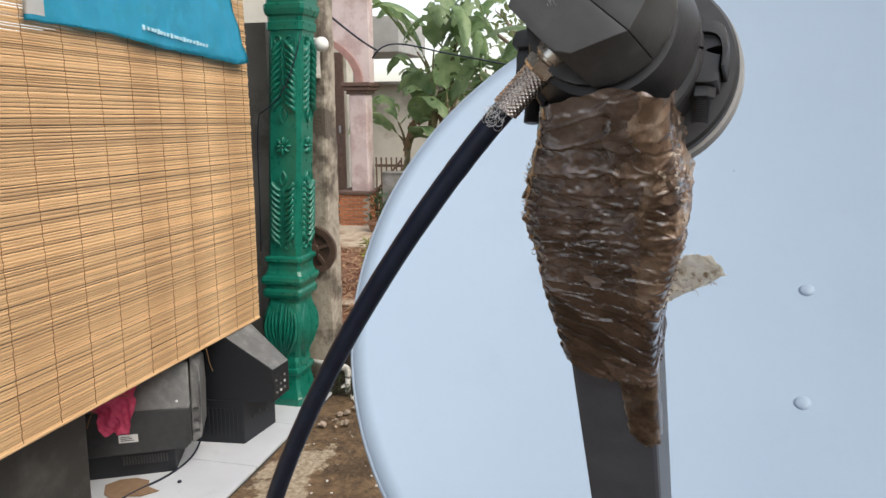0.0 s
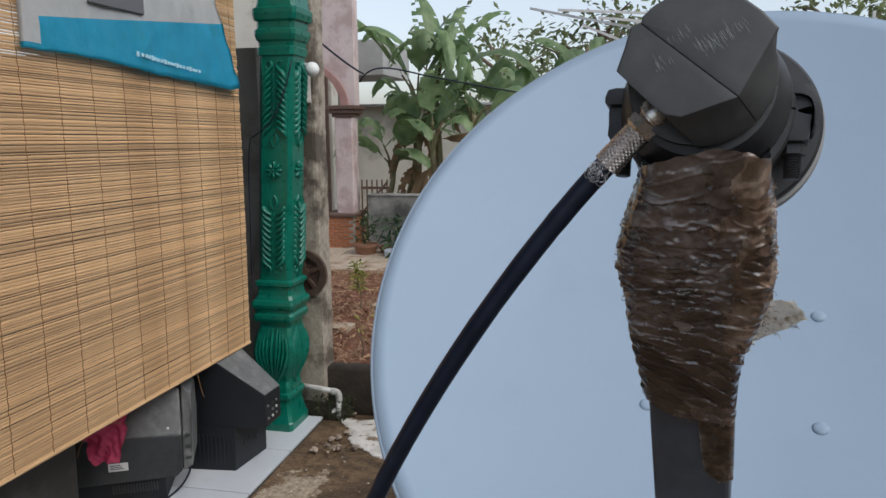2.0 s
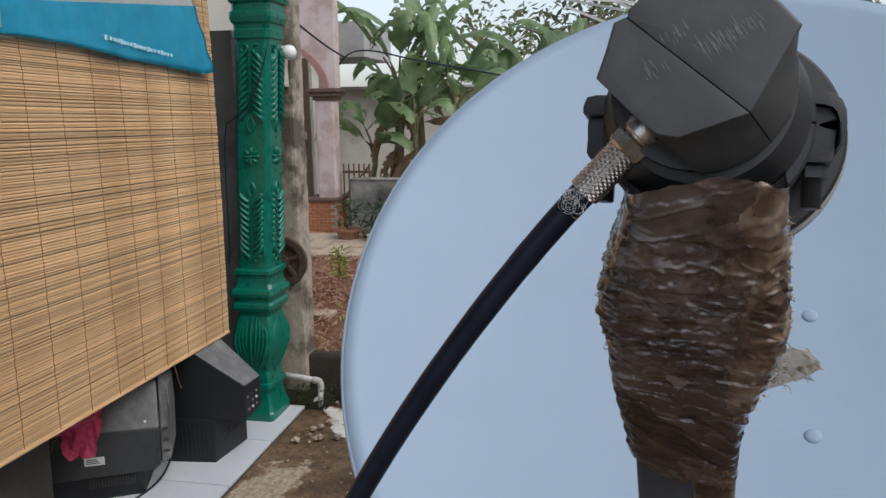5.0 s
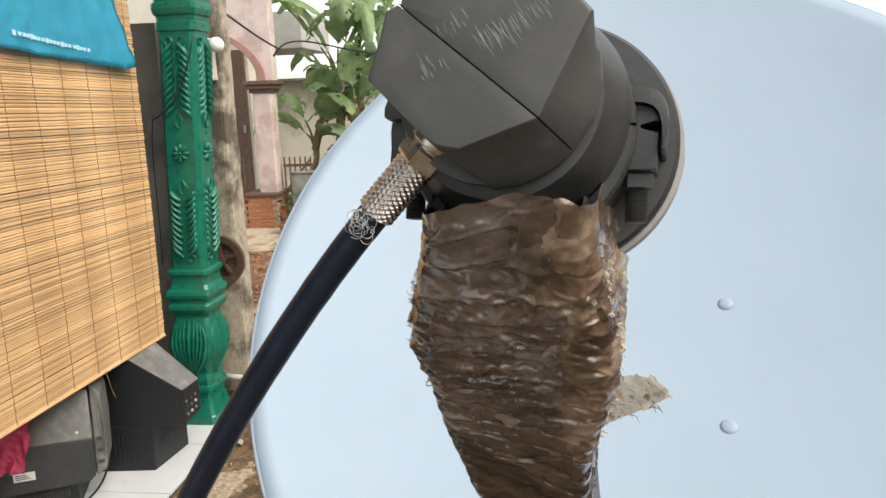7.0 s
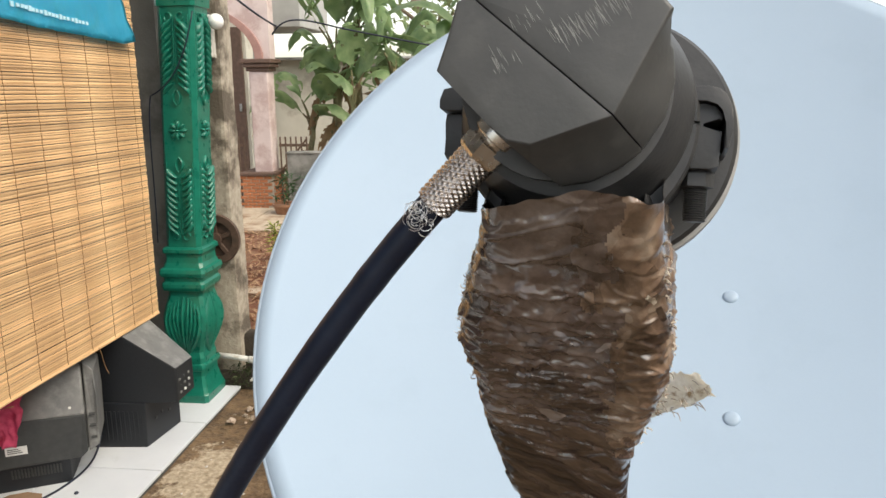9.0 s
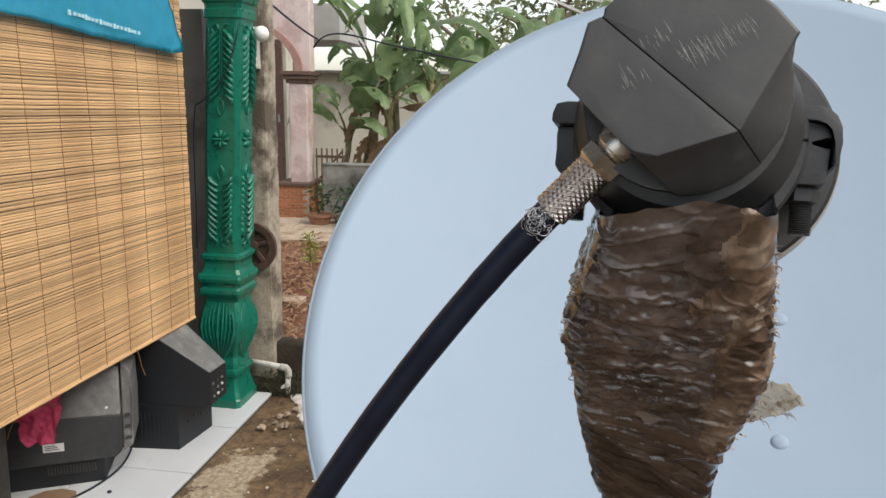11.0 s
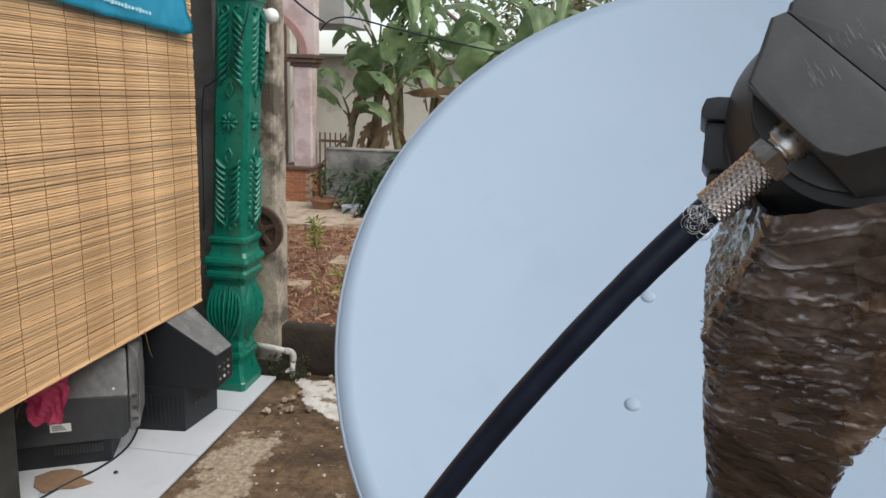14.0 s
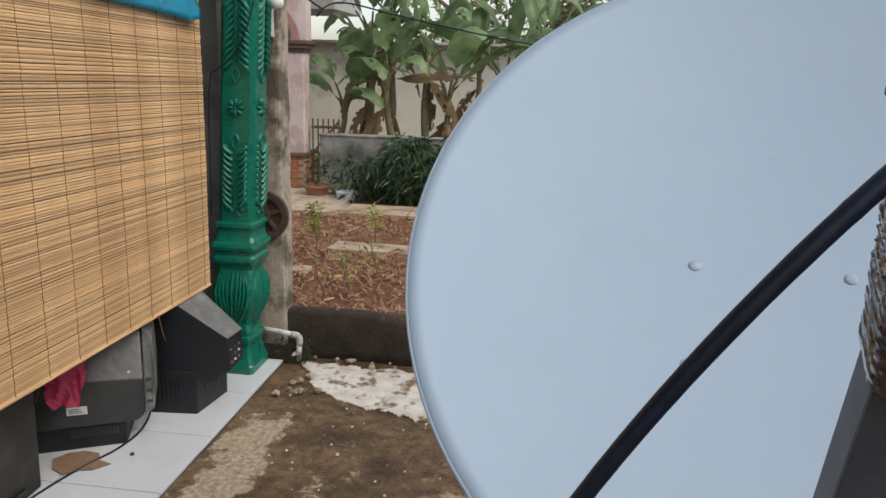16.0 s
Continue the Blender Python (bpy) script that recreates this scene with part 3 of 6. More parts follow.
def converter():
    lnb = thing("signal_converter", HEAD @ Vector((0, 0.02, -0.02)), "scratched matt black converter head with an octagonal cap", "satellite LNB")
    front = [(-21.8, 15.1), (-23.2, 8.2), (-25.3, 0.6), (-18.3, -7.6), (-9.5, -13.8), (-4.5, -14.6), (11.5, -8.6), (21.3, 12.4), (16.6, 17.8), (8.5, 24.3), (-8.0, 25.6), (-14.6, 22.0), (-18.4, 18.3), (-18.5, 16.6)]
    dense = []
    for i, (x0, z0) in enumerate(front):
        x1, z1 = front[(i + 1) % len(front)]
        dense += [(x0 + (x1 - x0) * f / 4, z0 + (z1 - z0) * f / 4) for f in range(4)]
    front = dense
    CX, CZ = -1.0, 2.5
    circle = [math.atan2(z - CZ, x - CX) for x, z in front]

    def ring(y, f, grow=1.0, r=23.3):
        out = []
        for (x, z), a in zip(front, circle):
            p = Vector((x * grow, z * grow)).lerp(Vector((CX + r * math.cos(a), CZ + r * math.sin(a))), f)
            out.append(HEAD @ Vector((p.x / 1000, y / 1000, p.y / 1000)))
        return out

    # two half caps meet in a seam that runs over the face and down the chamfer
    bm = bmesh.new()
    loft(bm, [ring(0.0, 0, 0.965), ring(0.25, 0, 0.987), ring(1.0, 0.015, 1.0), ring(5, 0.36), ring(9.0, 0.73), ring(11.4, 0.94), ring(12.4, 1.0), ring(13.6, 1.0), ring(14.0, 1.0, r=22.8)])
    sx, sz = Vector((-18.7, 0, 16.0)), Vector((11.5, 0, -8.6))
    d = (sz - sx).normalized()
    nrm = Vector((-d.z, 0, d.x))
    co = HEAD @ (sx / 1000)
    no = HEAD.to_3x3() @ nrm
    upper = bm.copy()
    for b, sign in ((bm, -1), (upper, 1)):
        geom = b.verts[:] + b.edges[:] + b.faces[:]
        bmesh.ops.bisect_plane(b, geom=geom, plane_co=co + no * 0.00016 * sign, plane_no=no, clear_inner=sign > 0, clear_outer=sign < 0)
        bmesh.ops.holes_fill(b, edges=[e for e in b.edges if e.is_boundary], sides=0)
        # flat seat for the connector
        geom = b.verts[:] + b.edges[:] + b.faces[:]
        bmesh.ops.bisect_plane(b, geom=geom, plane_co=K0 + KD * 0.0062, plane_no=KD, clear_outer=True)
        bmesh.ops.holes_fill(b, edges=[e for e in b.edges if e.is_boundary], sides=0)
        sharp = [e for e in b.edges if len(e.link_faces) == 2 and e.calc_face_angle(0) > 0.30]
        bmesh.ops.bevel(b, geom=sharp, offset=0.0004, segments=2, affect="EDGES", profile=0.5, clamp_overlap=True)
    body = bmesh.new()
    loft(body, [ring(13.0, 1.0, r=22.3), ring(30, 1.0, r=22.0), ring(37.5, 1.0, r=22.0)])
    part("body", body, M_LNB, lnb, smooth="edges")
    part("cap_lower", bm, M_LNB, lnb, "weathered black plastic half cap", smooth="edges")
    part("cap_upper", upper, M_LNB, lnb, "weathered black plastic half cap", smooth="edges")
    bm = bmesh.new()
    lathe(bm, [(0.011, 0.0), (0.011, 0.034)], HEAD @ pose(0.002, 0.003, 0.004, -90, 0, 0), 24)
    part("core", bm, M_GROOVE, lnb)
    # neck and feedhorn
    bm = bmesh.new()
    lathe(bm, [(0.0205, 0.030), (0.0205, 0.052), (0.0245, 0.053)], HEAD @ pose(0, 0, 0, -90, 0, 0), 40)
    part("neck", bm, M_HOLDER, lnb, smooth=False)
    bm = bmesh.new()
    lathe(bm, [(0.026, 0.0500), (0.0315, 0.0505), (0.0325, 0.052), (0.0325, 0.056), (0.0315, 0.057), (0.02, 0.058)], HEAD @ pose(0.0055, 0, -0.0035, -90, 0, 0), 72)
    part("horn_flange", bm, M_HOLDER, lnb, "black flange ring", smooth=False)
    bm = bmesh.new()
    lathe(bm, [(0.0310, 0.0572), (0.0335, 0.0576), (0.0338, 0.064), (0.031, 0.0675), (0.02, 0.071), (0.001, 0.072)], HEAD @ pose(0.0055, 0, -0.0035, -90, 0, 0), 72)
    part("horn_cover", bm, M_HORN, lnb, "off-white feedhorn cover", smooth=False)
    # scratches on the face
    rnd = random.Random(11)
    for cx, cz, count, spread, lift in ((-11.0, 2.5, 16, 2.2, 1.0), (-7.0, 11.0, 12, 3.0, 0.9), (3.0, 9.0, 40, 5.5, 1.1), (9.0, 12.5, 22, 4.0, 1.0)):
        for i in range(count):
            u = rnd.uniform(-1, 1)
            x, z = cx + u * spread + rnd.gauss(0, 0.4), cz + 0.35 * u * spread + rnd.gauss(0, 1.1)
            ln, wd = rnd.uniform(1.2, 5.5) * lift, rnd.uniform(0.04, 0.12)
            ang = radians(-57 + rnd.gauss(0, 4))
            c, s = math.cos(ang), math.sin(ang)
            b2 = bmesh.new()
            q = []
            for l, w in ((-1, -0.2), (-0.4, -1), (0.5, -0.8), (1, 0.1), (0.4, 1), (-0.5, 0.8)):
                l, w = l * ln / 2, w * wd / 2
                q.append(b2.verts.new(HEAD @ Vector(((x + l * c - w * s) / 1000, -0.00003, (z + l * s + w * c) / 1000))))
            b2.faces.new(q)
            bmesh.ops.solidify(b2, geom=b2.faces[:], thickness=0.00003)
            part("scratch", b2, M_SCRATCH, lnb)
    return lnb


converter()


def holder():
    h = thing("converter_holder", HEAD @ Vector((0, 0.04, -0.036)), "black plastic two-part clamp with bolted ears", "clamp")
    top = HEAD @ pose(0, 0.041, 0, 0, 0, 0)

    def half(sign, name):
        bm = bmesh.new()
        rings = []
        for i in range(25):
            a = math.pi * i / 24 * sign
            c, s = math.cos(a), math.sin(a)
            rings.append([top @ Vector((r * c, y, r * s + 0.0004 * sign - 0.003)) for r, y in ((0.0208, -0.009), (0.0275, -0.009), (0.0282, -0.008), (0.0282, 0.008), (0.0275, 0.009), (0.0208, 0.009))])
        loft(bm, rings)
        jaw = part(name, bm, M_HOLDER, h)
        for e in (-1, 1):
            bm = bmesh.new()
            out = 34.6
            if e < 0:
                face = [(20.0, -0.3), (20.0, 5.6), (30.5, 5.8), (33.4, 5.2), (34.3, 2.6), (34.3, 0.4), (33.4, -0.3)] if sign > 0 else [(20.0, -13.0), (20.0, -0.7), (33.0, -0.7), (32.4, -3.0), (32.8, -11.0), (31.5, -13.0)]
            elif sign > 0:
                # cover strap: flat on top, bent over the outer end
                face = [(20.0, 2.2), (20.0, 5.6), (29.5, 5.7), (32.0, 5.2), (34.0, 3.4), (out + 0.6, 0.6), (out + 0.8, -3.0), (out + 0.2, -8.5), (out - 1.0, -8.8), (out - 0.8, -3.0), (out - 1.2, 0.2), (32.0, 1.8), (29.5, 2.2)]
            else:
                # stepped lug under the strap
                face = [(20.0, -13.0), (20.0, 1.9), (29.0, 1.9), (31.6, 1.5), (33.3, -1.0), (33.0, -2.0), (28.5, -2.2), (28.5, -3.8), (33.2, -4.2), (32.8, -12.6), (31.0, -13.2)]
            ys = (-0.0085, 0.0095) if sign > 0 else (-0.0065, 0.0090)
            prism(bm, [top @ Vector((x * e / 1000, ys[0], z / 1000)) for x, z in face], [top @ Vector((x * e / 1000, ys[1], z / 1000)) for x, z in face], 0.0005)
            part("ear", bm, M_HOLDER, jaw, smooth="edges")

    half(1, "upper_jaw")
    half(-1, "lower_jaw")
    for e, by in ((-0.93, -0.001), (0.97, -0.001)):
        bm = bmesh.new()
        lathe(bm, [(0.0030, -0.0172), (0.0040, -0.0168), (0.0040, -0.0138), (0.0034, -0.0130)], top @ pose(0.0292 * e, by, 0), 6)
        part("nut", bm, M_HOLDER, h)
        bm = bmesh.new()
        prof = []
        for i in range(22):
            z = -0.0250 + i * 0.00055
            prof += [(0.0023, z), (0.0028, z + 0.0003)]
        lathe(bm, prof, top @ pose(0.0292 * e, by, 0), 14)
        part("bolt", bm, M_HOLDER, h, "dark threaded bolt")
    # flared collar between the converter and the jaws
    bm = bmesh.new()
    lathe(bm, [(0.0205, 0.016), (0.0226, 0.0165), (0.0236, 0.019), (0.0262, 0.028), (0.0278, 0.033), (0.0278, 0.040), (0.0205, 0.040)], HEAD @ pose(-0.0005, 0, 0.0, -90, 0, 0), 64)
    part("collar", bm, M_HOLDER, h, smooth="edges")
    # stem that runs down into the arm under the tape
    bm = bmesh.new()
    a = [top @ Vector((x, y, -0.020)) for x, y in ((-0.0165, -0.004), (0.020, -0.004), (0.020, 0.009), (-0.0165, 0.009))]
    b = [on_arm(w, -0.122, n) for w, n in ((-0.0140, 0.0020), (0.0185, 0.0020), (0.0185, -0.028), (-0.0140, -0.028))]
    c = [on_arm(w, -0.05, n) for w, n in ((-0.018, 0.002), (0.0125, 0.002), (0.0125, -0.028), (-0.018, -0.028))]
    loft(bm, [a, b, c])
    part("stem", bm, M_HOLDER, h)


holder()


def tape_wrap():
    wrap = thing("tape_wrap", on_arm(0, -0.06, 0.0), "aged crumpled brown packing tape wound round the arm", "tape")
    left = [(-0.131, -15.6), (-0.121, -17.0), (-0.108, -20.8), (-0.094, -25.6), (-0.083, -26.4), (-0.073, -24.4), (-0.054, -24.1), (-0.034, -22.0), (-0.016, -20.8), (-0.004, -20.0), (0.035, -19.7)]
    right = [(-0.131, 21.4), (-0.118, 22.6), (-0.100, 23.6), (-0.090, 24.9), (-0.083, 25.3), (-0.070, 24.0), (-0.056, 20.2), (-0.044, 17.0), (-0.024, 14.4), (0.0, 14.1), (0.035, 14.0)]

    def at(tab, s):
        return float(np.interp(s, [a for a, _ in tab], [b for _, b in tab])) / 1000

    def front_n(s):
        return -0.0145 + max(0.0155, 0.0175 + 0.004 * (1 - abs((s + 0.085) / 0.07)))

    bm = bmesh.new()
    k, rows, rings, kinds = 300, 300, [], []
    for i in range(rows + 1):
        u = i / rows
        ring = []
        for j in range(k):
            # walk round a rounded oblong at an even pace
            t = 4.0 * j / k
            edge, f = int(t), t - int(t)
            x, y = ((2 * f - 1, 1), (1, 1 - 2 * f), (1 - 2 * f, -1), (-1, 2 * f - 1))[edge]
            end = -0.0155 + 0.0055 * max(0.0, min(1.0, (x + 1) * 1.6)) + 0.003 * x + 0.0016 * noise.noise(Vector((x * 9, y * 5, 4)))
            start = float(np.interp(x, [-1, -0.6, 0.2, 0.7, 1], [-0.1275, -0.1303, -0.1342, -0.1325, -0.1300])) + 0.012 * (1 - y) / 2 + 0.0005 * noise.noise(Vector((x * 6, y * 6, 0)))
            s = start + u * (end - start)
            l, r = at(left, s), at(right, s)
            mid, half, dep = (l + r) / 2, (r - l) / 2, front_n(s) + 0.0145
            rr = 0.30
            cx, cy = max(abs(x) - (1 - rr), 0), max(abs(y) - (1 - rr), 0)
            if cx > 0 and cy > 0:
                h = math.hypot(cx, cy)
                x2, y2 = (1 - rr) + rr * cx / h * max(cx, cy) / rr, (1 - rr) + rr * cy / h * max(cx, cy) / rr
                x, y = math.copysign(x2, x), math.copysign(y2, y)
            w, n = mid + half * x, -0.0145 + dep * y
            q = Vector((w * 1000, s * 1000, n * 1000))
            # windings overlap along lines that steepen towards the foot
            steep = float(np.interp(s, [-0.13, -0.09, -0.06, -0.03, 0.0], [-0.25, 0.05, 0.22, 0.7, 0.8]))
            ragged = 2.2 * noise.noise(q * 0.16) + 1.0 * noise.noise(q * 0.5)
            turn = ((s - steep * w) * 1000 + ragged) / float(np.interp(s, [-0.12, -0.09, -0.05, 0.0], [16, 7.5, 8.5, 9]))
            lap = turn - math.floor(turn)
            lap = min(lap / 0.06, 1.0) * (1 - lap) if lap < 0.06 else 1 - lap
            zone = max(0.0, min(1.0, (-0.056 - s) / 0.012)) * max(0.12, min(1.0, (s + 0.117) / 0.010))
            swell = noise.noise(q * 0.07 + Vector((1, 8, 3)))
            fold = max(0.0, 1 - abs(noise.noise(Vector((q.x * 0.05 + q.y * 0.03, (q.y - steep * q.x) * 0.13, q.z * 0.05)))) * 7)
            wrinkle = max(0.0, 1 - abs(noise.noise(Vector((q.x * 0.16, q.y * 0.26 - q.x * 0.05, q.z * 0.16)))) * 6) * zone
            lay = 0.75 * lap + 0.55 * swell + 0.55 * fold + 0.55 * wrinkle + zone * 0.3 * noise.noise(q * 0.4)
            out = (on_arm(w, s, n) - on_arm(mid, s, -0.0145)).normalized()
            ring.append(on_arm(w, s, n) + out * 0.0011 * lay)
            v = noise.noise(Vector((w * 120, s * 90, 2))) + 0.5 * noise.noise(Vector((w * 420, s * 360, 5)))
            if s < -0.112 + 0.006 * v and w < 0.010 + 0.003 * v:
                kinds.append(1)
            elif (s < -0.046 and w > 0.0120 - 0.010 * v):
                kinds.append(2)
            elif s > -0.058 + 0.35 * w + 0.006 * v:
                kinds.append(3)
            else:
                kinds.append(0)
        rings.append(ring)
    loft(bm, rings, cap=False)
    bm.verts.index_update()
    for f in bm.faces:
        f.material_index = kinds[f.verts[0].index]
    part("wrapping", bm, (M_TAPE, M_TAPE_TOP, M_TAPE_RUST, M_TAPE_LOW), wrap, smooth=True)

    # tongue of tape that runs on down the arm's face and round its edge
    b = bmesh.new()
    g = []
    for i in range(61):
        s = -0.016 + 0.046 * i / 60
        row = []
        lo = float(np.interp(s, [-0.016, -0.010, 0.0, 0.024, 0.030], [-0.004, -0.0005, 0.0010, 0.0028, 0.0072])) + 0.0010 * noise.noise(Vector((s * 300, 2, 0)))
        edge = 0.0132 - 0.0004 * i / 60
        path = [(lo + (edge - lo) * j / 22, 0.0009) for j in range(23)] + [(0.0146, -0.0012 - 0.0022 * j) for j in range(5)]
        for j, (w, n) in enumerate(path):
            q = Vector((w * 1000, s * 1000, n * 1000))
            lift = 0.0006 * noise.noise(q * 0.25) + 0.0004 * noise.noise(q * 0.7 + Vector((0, 0, 4)))
            end = 0.0025 * noise.noise(Vector((w * 500, 1, 3))) * (i / 60) ** 6
            row.append(b.verts.new(on_arm(w, s + end, n + (lift if j < 23 else 0.0))))
        g.append(row)
    for r0, r1 in zip(g, g[1:]):
        for j in range(len(r0) - 1):
            b.faces.new((r0[j], r0[j + 1], r1[j + 1], r1[j]))
    bmesh.ops.solidify(b, geom=b.faces[:], thickness=0.0003)
    part("tape_end", b, M_TAPE_RUST, wrap, "rust-stained end of tape", smooth=True)

    # pale creased strips and torn film standing off the wrap
    rnd = random.Random(21)

    def film(w, s, n, size, ang, lift, mat, name, curl=0.3):
        b = bmesh.new()
        c, sn = math.cos(ang), math.sin(ang)
        ln, wd = size
        g = []
        ph = rnd.uniform(0, 9)
        for i in range(7):
            row = []
            for j in range(3):
                a, bb = (i / 6 - 0.5) * ln, (j / 2 - 0.5) * wd * (1 - 0.75 * abs(i / 6 - 0.5)) * (1 + 0.4 * noise.noise(Vector((i, j, ph))))
                z = lift * (0.3 + curl * math.sin(i * 0.9 + ph) + 0.5 * (j - 1) * 0.4)
                row.append(b.verts.new(on_arm(w + a * c - bb * sn, s + a * sn + bb * c, n + z)))
            g.append(row)
        for r0, r1 in zip(g, g[1:]):
            for j in range(2):
                b.faces.new((r0[j], r0[j + 1], r1[j + 1], r1[j]))
        bmesh.ops.solidify(b, geom=b.faces[:], thickness=0.00008)
        part(name, b, mat, wrap)

    for i in range(18):
        s = rnd.uniform(-0.116, -0.055)
        w = at(right, s) - rnd.uniform(0.0, 0.007)
        film(w, s, rnd.uniform(-0.004, 0.006), (rnd.uniform(0.002, 0.005), rnd.uniform(0.0008, 0.0018)), rnd.gauss(1.3, 0.5), rnd.uniform(0.0008, 0.0025), M_TAPE_PALE if i % 2 else M_TAPE_RUST, "torn_film")
    # frayed threads along both edges
    for i in range(120):
        side = rnd.random()
        b = bmesh.new()
        if side < 0.6:
            s = rnd.uniform(-0.118, -0.05)
            w, n = at(right, s) + 0.0006, rnd.uniform(-0.006, 0.004)
            dw = rnd.uniform(0.0005, 0.0022)
        else:
            s = rnd.choice((-0.107, -0.104, -0.100, -0.090, -0.087, -0.072)) + rnd.gauss(0, 0.002)
            w, n = at(left, s) - 0.0004, rnd.uniform(-0.006, 0.004)
            dw = -rnd.uniform(0.0005, 0.0022)
        pts, a, p = [], rnd.uniform(0, 6.28), Vector((w, s, n))
        for k in range(6):
            pts.append(on_arm(*p))
            p = p + Vector((dw * 0.13 + 0.00040 * math.cos(a), 0.00050 * math.sin(a), rnd.gauss(0, 0.0003)))
            a += rnd.uniform(0.7, 1.9)
        tube(b, pts, [0.00020, 0.00020, 0.00017, 0.00014, 0.00011, 0.00006], 4)
        part("thread", b, M_TAPE_PALE if rnd.random() < 0.6 else M_TAPE_RUST, wrap)
    # loose flap of tape sticking out sideways
    b = bmesh.new()
    g = []
    for i in range(15):
        row = []
        for j in range(10):
            u, v = i / 14, j / 9
            top_w, top_s = 0.0215 + 0.0125 * u, -0.0600 - 0.0015 * math.sin(math.pi * u)
            low_w, low_s = 0.0180 + 0.0200 * u, -0.0390 - 0.0130 * u
            w, s = top_w + (low_w - top_w) * v, top_s + (low_s - top_s) * v
            n = -0.012 + 0.0022 * noise.noise(Vector((u * 5, v * 4, 3))) + 0.0012 * noise.noise(Vector((u * 17, v * 14, 6))) - 0.002 * u
            if i == 14:
                w += 0.0022 * noise.noise(Vector((v * 13, 0, 1)))
            row.append(b.verts.new(on_arm(w, s, n)))
        g.append(row)
    for r0, r1 in zip(g, g[1:]):
        for j in range(9):
            b.faces.new((r0[j], r0[j + 1], r1[j + 1], r1[j]))
    bmesh.ops.solidify(b, geom=b.faces[:], thickness=0.0003)
    flap = part("loose_flap", b, M_FLAP, wrap, "pale torn flap of tape standing off", smooth=True)
    for i in range(30):
        u, v = rnd.uniform(0.1, 1.02), rnd.uniform(0, 1)
        w, s = 0.0215 + 0.0125 * u + (-0.0035 + 0.0075 * u) * v, -0.0600 + (0.021 - 0.013 * u) * v
        b = bmesh.new()
        p = on_arm(w, s, -0.0105 - 0.002 * u)
        q = on_arm(w + rnd.uniform(0.0006, 0.0020), s - rnd.uniform(0.0, 0.0016), -0.0100 + rnd.uniform(-0.001, 0.002))
        tube(b, [p, p.lerp(q, 0.5) + Vector((0, -0.0004, 0.0003)), q], [0.00016, 0.00013, 0.00007], 4)
        part("fibre", b, M_TAPE_RUST, flap)


tape_wrap()

# ---- connector and cable ----



def connector():
    c = thing("cable_connector", K0.lerp(K1, 0.5), "nickel-plated screw connector with a knurled sleeve", "connector")
    bm = bmesh.new()
    lathe(bm, [(0.0046, 0.0104), (0.0053, 0.0106), (0.0059, 0.0114), (0.0059, 0.0148), (0.0053, 0.0156), (0.0044, 0.0158)], KM @ pose(0, 0, 0, 0, 0, 22), 6)
    part("hex_nut", bm, M_NICKEL, c, "tarnished hexagonal nut")
    bm = bmesh.new()
    lathe(bm, [(0.0046, 0.0030), (0.0058, 0.0042), (0.0060, 0.0046), (0.0060, 0.0097), (0.0056, 0.0101), (0.0050, 0.0102), (0.0050, 0.0108)], KM, 40)
    part("collar", bm, M_NICKEL, c, smooth="edges")
    bm = bmesh.new()
    rings = []
    z0, z1, k = 0.0155, KL, 192
    for i in range(141):
        z = z0 + (z1 - z0) * i / 140
        ring = []
        for j in range(k):
            a = 2 * math.pi * j / k
            # crossing helical grooves leave diamond points, one set cut deeper
            h1 = math.sin(13 * a - (z - z0) * 4400)
            h2 = math.sin(13 * a + (z - z0) * 4400)
            r = 0.00418 + 0.00046 * (0.5 + 0.5 * h1) + 0.00018 * (0.5 + 0.5 * h2)
            if i in (0, 140):
                r = 0.0043
            ring.append(KM @ Vector((r * math.cos(a), r * math.sin(a), z)))
        rings.append(ring)
    loft(bm, rings)
    part("knurled_sleeve", bm, M_KNURL, c, "diamond-knurled crimp sleeve")
    # tangle of braid wires at the end of the sleeve
    rnd = random.Random(7)
    out = Vector((-0.2, -0.95, 0.2)).normalized()
    side = KD.cross(out).normalized()
    end = K1 + out * 0.0030 + KD * 0.0032 - side * 0.0004
    for i in range(44):
        bm = bmesh.new()
        p = end + KD * rnd.gauss(0, 0.0016) + side * rnd.gauss(0, 0.0017) + out * rnd.uniform(0, 0.0012)
        r, a0, span = rnd.uniform(0.0006, 0.0020), rnd.uniform(0, 6.3), rnd.uniform(2.0, 5.0)
        tilt = rnd.gauss(0, 0.5)
        pts = []
        for t in range(9):
            a = a0 + span * t / 8
            pts.append(p + KD * r * math.cos(a) + side * r * math.sin(a) * math.cos(tilt) + out * (0.0006 * math.sin(a * 1.3 + i) + 0.0004))
        tube(bm, pts, 0.00008, 4)
        part("braid_wire", bm, M_WIRE, c)
    for i in range(6):
        bm = bmesh.new()
        p = end + side * rnd.gauss(0, 0.0012)
        q = p + KD * rnd.uniform(0.003, 0.0055) + side * rnd.gauss(0, 0.001) + out * 0.0004
        tube(bm, [p, p.lerp(q, 0.5) + side * 0.0005, q], 0.00008, 4)
        part("braid_wire", bm, M_WIRE, c)


connector()


def coax_cable():
    pts = bezier(K1 - KD * 0.001, (0.1629, 0.3924, 1.3886), (0.0918, 0.3982, 1.2963), (0.0590, 0.4304, 1.1815), 44)
    low = pts[-1]
    tail = bezier(low, low + (low - pts[-2]).normalized() * 0.15, Vector((0.10, 0.72, 0.55)), Vector((0.36, 1.02, 0.62)), 20)[1:]
    bm = bmesh.new()
    tube(bm, pts + tail, 0.0038, 20, wobble=0.03)
    single("coaxial_cable", bm, M_CABLE, "black coaxial cable hanging in a bow", "cable", smooth=True)


